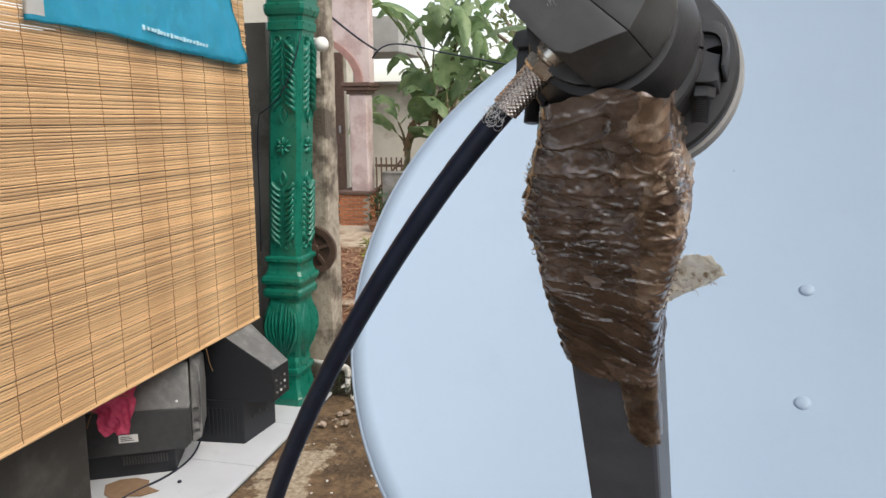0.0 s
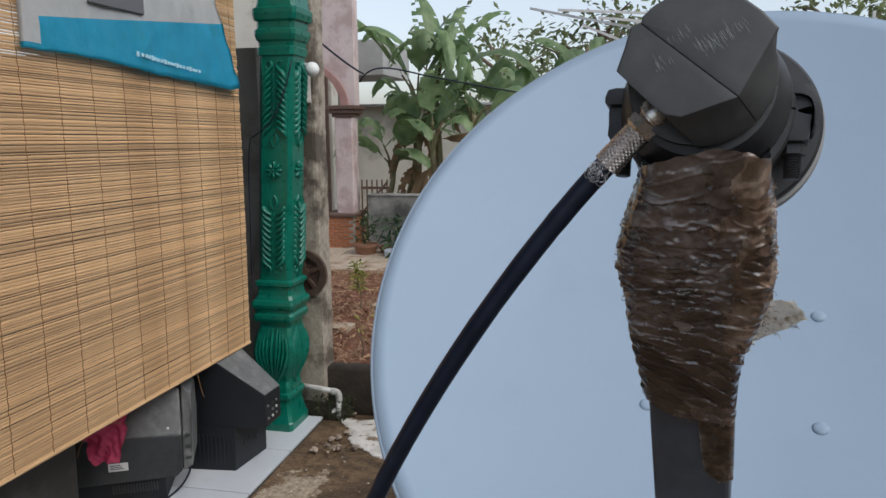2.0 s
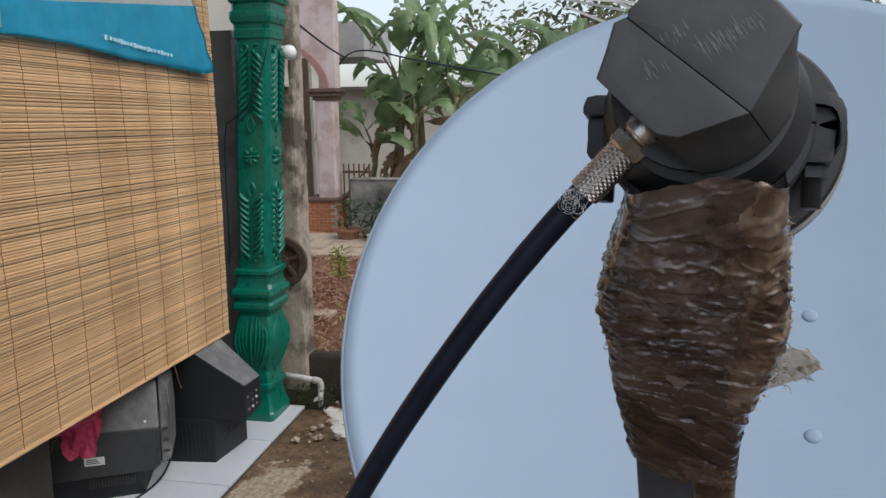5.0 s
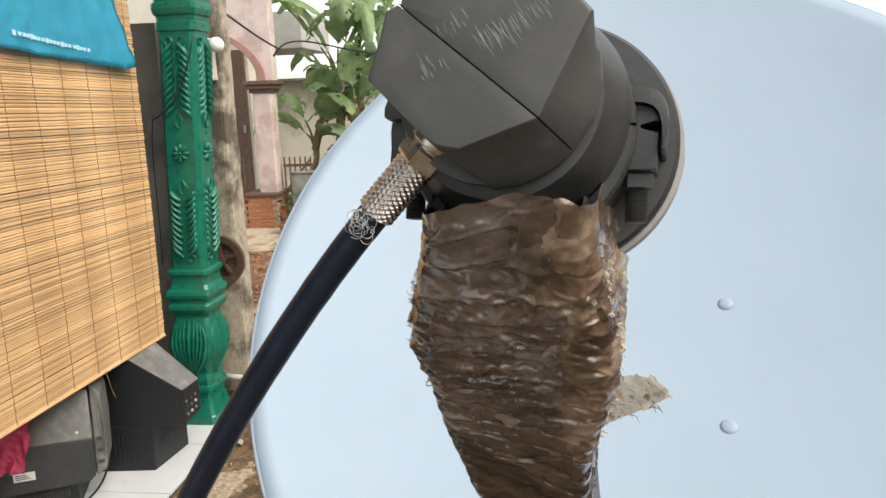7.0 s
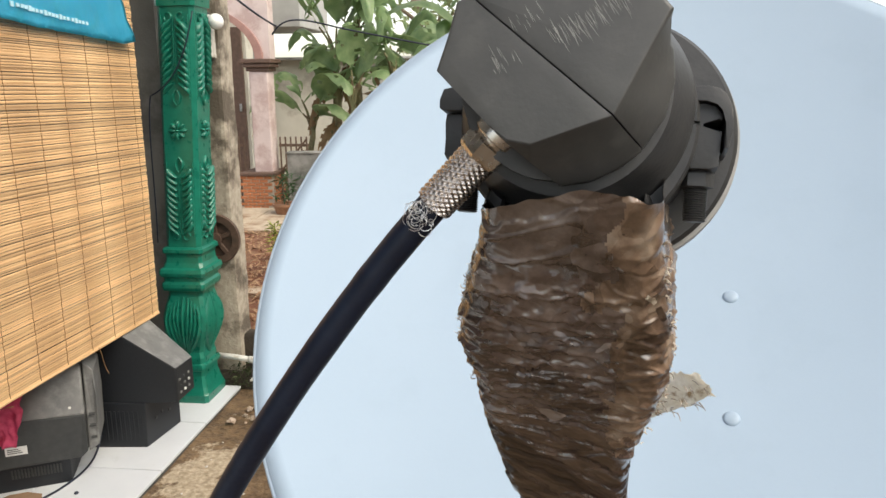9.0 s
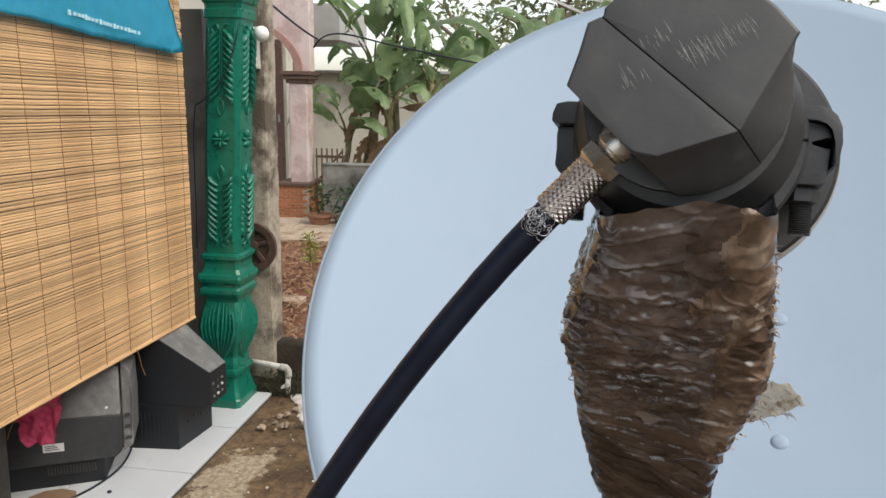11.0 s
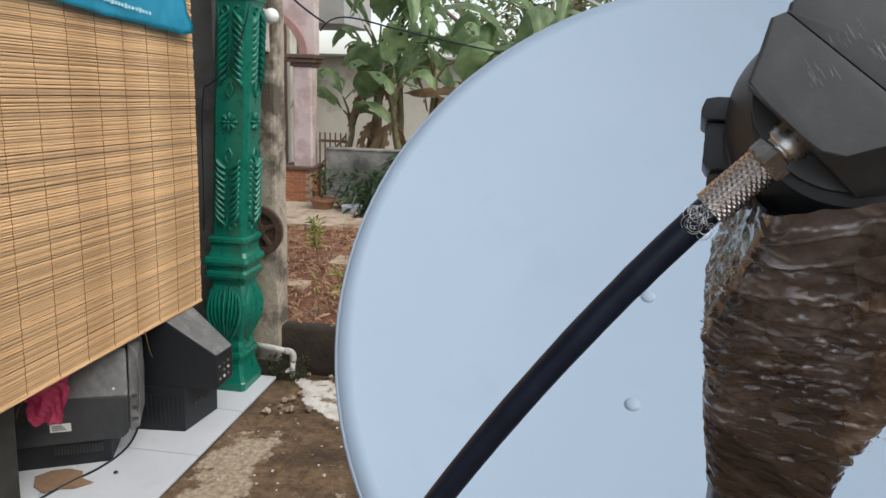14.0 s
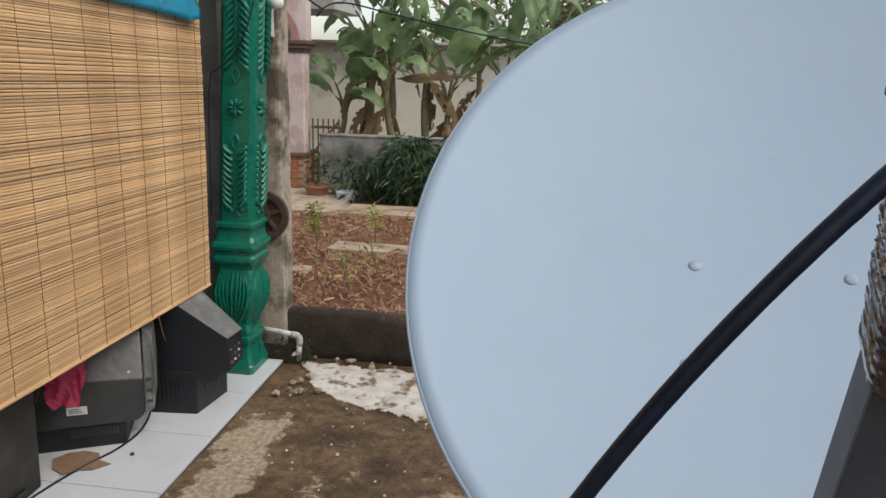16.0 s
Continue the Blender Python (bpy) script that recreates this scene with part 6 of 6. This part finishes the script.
def pink_house():
    h = thing("pink_house", (-3.6, 9.0, 0.05), "faded pink house with an arched porch on brick plinths", "house")
    zb = 0.05
    bm = bmesh.new()
    box(bm, (-2.792, HY0, 0.42), (-2.581, HY0 + 0.21, 1.54), 0.02, None, 3)
    part("porch_pillar", bm, M_PINKWALL, h)
    bm = bmesh.new()
    for dz, g in ((1.535, 0.02), (1.575, 0.045), (1.62, 0.065)):
        box(bm, (-2.792 - g, HY0 - g, dz), (-2.581 + g, HY0 + 0.21 + g, dz + 0.045), 0.006)
    part("capital", bm, M_CAPITAL, h, "dark brown moulded capital")
    # arched wall over the pillar: outline with the arch cut out, extruded
    bm = bmesh.new()
    cx, r, zs = -3.60, 0.93, 1.665
    arch = [(cx + r * math.cos(a), zs + r * 0.62 * math.sin(a)) for a in (math.pi * i / 24 for i in range(25))]
    outline = [(-2.55, 1.665), (-2.55, 3.6), (-3.62, 3.6)] + arch[12::-1]
    vs = [bm.verts.new((x, HY0 + 0.02, z)) for x, z in outline]
    f = bm.faces.new(vs)
    ex = bmesh.ops.extrude_face_region(bm, geom=[f])
    bmesh.ops.translate(bm, verts=[v for v in ex["geom"] if isinstance(v, bmesh.types.BMVert)], vec=(0, 0.17, 0))
    bmesh.ops.triangulate(bm, faces=[f for f in bm.faces if len(f.verts) > 4])
    part("arch_wall", bm, M_PINKWALL, h)
    bm = bmesh.new()
    rows = [[Vector((cx + (r + d) * math.cos(a), HY0 + y, zs + (r + d) * 0.62 * math.sin(a))) for d, y in ((-0.035, -0.02), (0.05, -0.02), (0.05, 0.0195), (-0.035, 0.20))] for a in (math.pi * i / 30 for i in range(16))]
    loft(bm, rows)
    part("arch_moulding", bm, M_PINKTRIM, h, "brownish pink arch moulding")
    bm = bmesh.new()
    box(bm, (-2.905, HY0 - 0.085, zb - 0.1), (-2.555, HY0 + 0.30, 0.415))
    plinth = part("plinth", bm, M_MORTAR, h, "orange brick plinth with pale joints")
    bm = bmesh.new()
    box(bm, (-2.93, HY0 - 0.115, 0.416), (-2.53, HY0 + 0.33, 0.455), 0.006)
    part("plinth_cap", bm, M_CAPITAL, h)
    bm = bmesh.new()
    box(bm, (-0.0435, -0.006, -0.0145), (0.0435, 0.006, 0.0145), 0.002)
    me = finish(bm, "brick", M_BRICK)
    for row in range(10):
        z = zb + 0.018 + 0.0365 * row
        off = 0.048 * (row % 2)
        for k in range(5):
            x = -2.905 + 0.046 + 0.096 * k - off
            if -2.91 < x < -2.58:
                piece("brick", me, pose(x, HY0 - 0.088, z), plinth)
        for k in range(4):
            y = HY0 - 0.04 + 0.096 * k + off
            if y < HY0 + 0.27:
                piece("brick", me, pose(-2.552, y, z, 0, 0, 90), plinth)
    # house body behind the porch
    bm = bmesh.new()
    box(bm, (-6.0, 9.6, -0.1), (-3.38, 9.85, 3.2))
    part("wall", bm, M_BEIGE, h)
    bm = bmesh.new()
    box(bm, (-3.95, 9.56, 0.1), (-3.42, 9.598, 2.1), 0.004)
    door = part("door", bm, M_CAPITAL, h, "brown wooden door")
    bm = bmesh.new()
    box(bm, (-3.49, 9.54, 1.05), (-3.46, 9.56, 1.15), 0.004)
    part("door_handle", bm, M_STEEL, door)
    bm = bmesh.new()
    box(bm, (-3.66, 7.95, 3.6), (-2.4, 8.5, 3.72))
    part("roof", bm, M_EAVE, h)
    bm = bmesh.new()
    box(bm, (-6.0, 7.9, -0.05), (-2.45, 9.6, 0.05))
    part("porch_floor", bm, M_SLAB, h)


pink_house()


def iron_fence():
    f = thing("garden_fence", (-2.5, 8.25, 0.3), "brown painted metal bar fence between the pillars", "fence")
    for x0, x1 in ((-3.35, -2.94), (-2.52, -2.22)):
        n = int((x1 - x0) / 0.052)
        for i in range(n + 1):
            x = x0 + (x1 - x0) * i / n
            bm = bmesh.new()
            box(bm, (x - 0.008, 8.20, 0.05), (x + 0.008, 8.216, 0.83), 0.002)
            part("bar", bm, M_FENCE, f)
        for z in (0.20, 0.72):
            bm = bmesh.new()
            box(bm, (x0 - 0.02, 8.217, z), (x1 + 0.02, 8.235, z + 0.03), 0.002)
            part("rail", bm, M_FENCE, f)
    bm = bmesh.new()
    tube(bm, [(-2.52, 8.195, 0.45), (-2.22, 8.195, 0.80)], 0.012, 8)
    part("brace", bm, M_FENCE, f)


iron_fence()


def neighbour_house():
    h = thing("neighbour_house", (-1.5, 12.0, 0), "pale neighbouring house with a beige wall and grey eave", "house")
    bm = bmesh.new()
    box(bm, (-6.0, 11.6, -0.1), (2.6, 12.0, 1.74))
    part("lower_wall", bm, M_BEIGE, h, "beige lower wall")
    bm = bmesh.new()
    box(bm, (-3.86, 11.0, 1.70), (-3.72, 11.61, 2.14), 0.004)
    part("eave_post", bm, M_EAVE, h)
    bm = bmesh.new()
    box(bm, (-6.0, 11.35, 1.735), (2.6, 11.62, 1.775), 0.004)
    part("ledge", bm, M_EAVE, h)
    bm = bmesh.new()
    box(bm, (-3.75, 10.2, 2.13), (-2.83, 11.61, 2.62), 0.01)
    part("eave", bm, M_EAVE, h, "deep grey cement eave")


neighbour_house()

# ---- banana plants ----


def banana_leaf(bm, base, direction, length, width, arch, twist, seed, torn=0.2):
    """A broad leaf with a midrib, arching over, its blade folded and split."""
    rnd = random.Random(seed)
    d = Vector(direction).normalized()
    side = d.cross(Vector((0, 0, 1))).normalized()
    side = (side * math.cos(twist) + d.cross(side) * math.sin(twist)).normalized()
    n = 18
    p, rows = Vector(base), []
    for i in range(n + 1):
        t = i / n
        dd = (d + Vector((0, 0, -arch * t * t * 2.2))).normalized()
        up = side.cross(dd).normalized()
        if up.z < 0:
            up = -up
        w = width * 0.5 * (math.sin(math.pi * min(1, 0.06 + t ** 0.75 * 0.94)) ** 0.55) * (1 if t > 0.12 else t / 0.12 * 0.9 + 0.03)
        row = []
        for s in (-1, -0.66, -0.33, -0.03, 0.03, 0.33, 0.66, 1):
            wave = 0.03 * noise.noise(Vector((t * 7, s * 2, seed)))
            fold = 0.22 * (1 - abs(s)) * w + wave * abs(s) - 0.30 * w * abs(s) ** 2 * t
            row.append(p + side * s * w + up * fold + dd * 0.05 * abs(s) * rnd.uniform(0.7, 1.2))
        rows.append(row)
        p = p + dd * length / n
    vs = [[bm.verts.new(q) for q in r] for r in rows]
    for i in range(n):
        for j in range(7):
            if j in (0, 1, 5, 6) and rnd.random() < torn * (0.5 if j in (1, 5) else 1.0):
                continue
            bm.faces.new((vs[i][j], vs[i][j + 1], vs[i + 1][j + 1], vs[i + 1][j]))


def banana_plant(x, y, height, leaves, seed, spread=1.0, dry=2, z0=0.0, lmin=0.75, lmax=1.25):
    rnd = random.Random(seed)
    b = thing("banana_plant", (x, y, z0), "leafy banana plant with broad torn green leaves", "banana plant", "banana grove")
    tipx = x + rnd.gauss(0, 0.08)
    top = Vector((tipx, y + rnd.gauss(0, 0.08), z0 + height))
    bm = bmesh.new()
    tube(bm, [Vector((x, y, z0 - 0.05)).lerp(top, k / 6) + Vector((0.02 * math.sin(k * 1.3 + seed), 0, 0)) for k in range(7)], [0.062 - 0.006 * k for k in range(7)], 10)
    part("trunk", bm, M_STEM, b, smooth=True)
    for k in range(leaves):
        a = 2.4 * k + rnd.gauss(0, 0.3)
        rise = rnd.uniform(0.4, 2.6)
        d = Vector((math.cos(a) * spread, math.sin(a) * spread * 0.8, rise))
        stalk = d.normalized() * rnd.uniform(0.15, 0.35)
        base = top + stalk
        bm = bmesh.new()
        tube(bm, [top - Vector((0, 0, 0.12)), top + stalk * 0.5, base], [0.022, 0.016, 0.011], 6)
        stem = part("leaf_stalk", bm, M_STEM, b)
        bm = bmesh.new()
        banana_leaf(bm, base, d, rnd.uniform(lmin, lmax) * 1.1, rnd.uniform(0.20, 0.36), rnd.uniform(0.35, 1.5), rnd.gauss(0, 0.5), seed * 50 + k, rnd.choice((0.05, 0.2, 0.5)))
        part("leaf", bm, M_BANANA, b, smooth=True)
    for k in range(dry):
        a = rnd.uniform(0, 6.28)
        d = Vector((math.cos(a) * 0.5, math.sin(a) * 0.4, -0.5))
        bm = bmesh.new()
        banana_leaf(bm, top - Vector((0, 0, 0.25)), d, rnd.uniform(0.5, 0.9), rnd.uniform(0.12, 0.22), 1.2, rnd.gauss(0, 0.6), seed * 70 + k, 0.45)
        part("dry_leaf", bm, M_BANANA_DRY, b, "withered brown hanging leaf", smooth=True)


banana_plant(-2.38, 8.55, 0.95, 6, 1, lmin=0.45, lmax=0.75)
banana_plant(-2.18, 8.75, 1.25, 6, 2, lmin=0.5, lmax=0.85)
banana_plant(-1.98, 8.6, 1.75, 6, 3, dry=3)
banana_plant(-1.78, 8.9, 1.95, 6, 4, dry=3)
banana_plant(-1.62, 8.45, 1.25, 6, 5, dry=3, lmin=0.5, lmax=0.8)
banana_plant(-1.35, 8.8, 1.55, 5, 6, dry=3)
banana_plant(-1.05, 8.6, 1.10, 7, 7, dry=3)
banana_plant(-0.80, 9.0, 1.45, 5, 8, dry=2)
banana_plant(-0.35, 8.8, 1.30, 7, 9, dry=2)
banana_plant(0.15, 9.2, 1.60, 7, 10, dry=2)


def fallen_leaf():
    bm = bmesh.new()
    banana_leaf(bm, (-1.62, 8.25, 1.28), (1.0, 0.0, 0.10), 0.95, 0.14, 0.1, 0.9, 5, 0.5)
    single("fallen_leaf", bm, M_BANANA_DRY, "long withered brown banana leaf fallen across the stems", "leaf", smooth=True)


fallen_leaf()

# ---- trees beyond ----


def tree(x, y, height, rx, rz, n, seed, leaf=0.16):
    t = thing("tree", (x, y, -0.05), "tall leafy tree against the bright sky", "tree", "trees beyond the garden")
    rnd = random.Random(seed)
    top = Vector((x + rnd.gauss(0, 0.2), y, height))
    bm = bmesh.new()
    tube(bm, [Vector((x, y, -0.05)).lerp(top, k / 6) + Vector((0.06 * math.sin(k * 1.7 + seed), 0, 0)) for k in range(7)], [0.13 - 0.015 * k for k in range(7)], 10)
    part("trunk", bm, M_BARK, t, smooth=True)
    tips = []
    for k in range(16):
        a = rnd.uniform(0, 6.28)
        h0 = rnd.uniform(0.35, 0.95)
        p = Vector((x, y, -0.05)).lerp(top, h0)
        q = p + Vector((rx * rnd.uniform(0.4, 1) * math.cos(a), rx * rnd.uniform(0.4, 1) * math.sin(a), rz * rnd.uniform(-0.1, 0.6)))
        bm = bmesh.new()
        mid = p.lerp(q, 0.5) + Vector((0, 0, 0.12))
        tube(bm, [p, mid, q], [0.04, 0.025, 0.008], 6)
        part("limb", bm, M_BARK, t)
        tips += [mid.lerp(q, f) for f in (0.2, 0.6, 1.0)]
    places = []
    for i in range(n):
        c = rnd.choice(tips) + Vector((rnd.gauss(0, 0.26), rnd.gauss(0, 0.26), rnd.gauss(0, 0.24)))
        places.append((c, Vector((rnd.gauss(0, 0.4), rnd.gauss(0, 0.4), 0))))
    leaf_cloud("crown", places, M_TREE_LEAF, leaf, t, aspect=0.45, droop=0.3, seed=seed)


for i, (x, y, hgt, rx, rz, n) in enumerate(((-1.2, 12.8, 2.7, 1.2, 1.2, 950), (0.2, 12.6, 2.9, 1.3, 1.3, 950), (1.6, 13.0, 2.6, 1.3, 1.2, 950), (-0.5, 15.5, 3.0, 1.8, 1.4, 800), (2.0, 16.0, 3.0, 1.9, 1.4, 800), (3.6, 12.5, 3.0, 1.4, 1.3, 1100))):
    tree(x, y, hgt, rx, rz, n, 40 + i)


def far_woods():
    rnd = random.Random(77)
    places = []
    for i in range(16000):
        a = rnd.uniform(0, 2 * math.pi)
        r = rnd.uniform(26, 34)
        top = 1.75 + 0.6 * noise.noise(Vector((math.cos(a) * 6, math.sin(a) * 6, 0))) + 0.4 * noise.noise(Vector((math.cos(a) * 22, math.sin(a) * 22, 3)))
        places.append((Vector((r * math.cos(a), r * math.sin(a), rnd.uniform(0, 1) * top)), Vector((0, 0, 0.3))))
    leaf_cloud("far_woods", places, M_TREE_LEAF, 0.9, seed=6, aspect=0.6, label="distant belt of hazy green trees", category="woods")


far_woods()

# ---- overhead wire and canopy frame ----
thin_wire("overhead_wire", bezier((-1.60, 4.6, 1.98), (-1.66, 5.0, 1.95), (-1.63, 5.3, 1.86), (-1.56, 5.45, 1.81), 10), 0.007, M_CABLE, "black overhead wire sagging from the post")
thin_wire("overhead_wire", bezier((-1.61, 5.5, 1.755), (-1.52, 5.5, 1.90), (-1.38, 5.5, 1.86), (-1.10, 5.5, 1.79), 12)
          + bezier((-1.10, 5.5, 1.79), (-0.8, 5.5, 1.73), (-0.3, 5.5, 1.62), (0.6, 5.6, 1.50), 12)[1:], 0.0062, M_CABLE, "thick black overhead wire crossing the garden")


def steel_canopy():
    c = thing("steel_canopy", (1.5, 7.5, 2.1), "white steel roof frame of a neighbouring canopy", "canopy")
    for a, b in (((-0.05, 7.5, 2.36), (0.47, 7.5, 2.14)), ((0.1, 7.5, 2.42), (2.6, 7.7, 2.16)), ((-0.3, 7.8, 2.55), (2.6, 8.0, 2.36)), ((0.47, 7.5, 2.14), (2.6, 7.5, 2.10)), ((0.40, 7.6, 2.40), (1.0, 7.6, 2.14)), ((0.8, 7.6, 2.40), (1.5, 7.6, 2.12)), ((2.5, 7.6, 0.0), (2.5, 7.6, 2.4)), ((-0.6, 8.1, 2.62), (0.5, 7.5, 2.30))):
        bm = bmesh.new()
        tube(bm, [a, b], 0.016, 4)
        part("bar", bm, M_CANOPY, c)


steel_canopy()
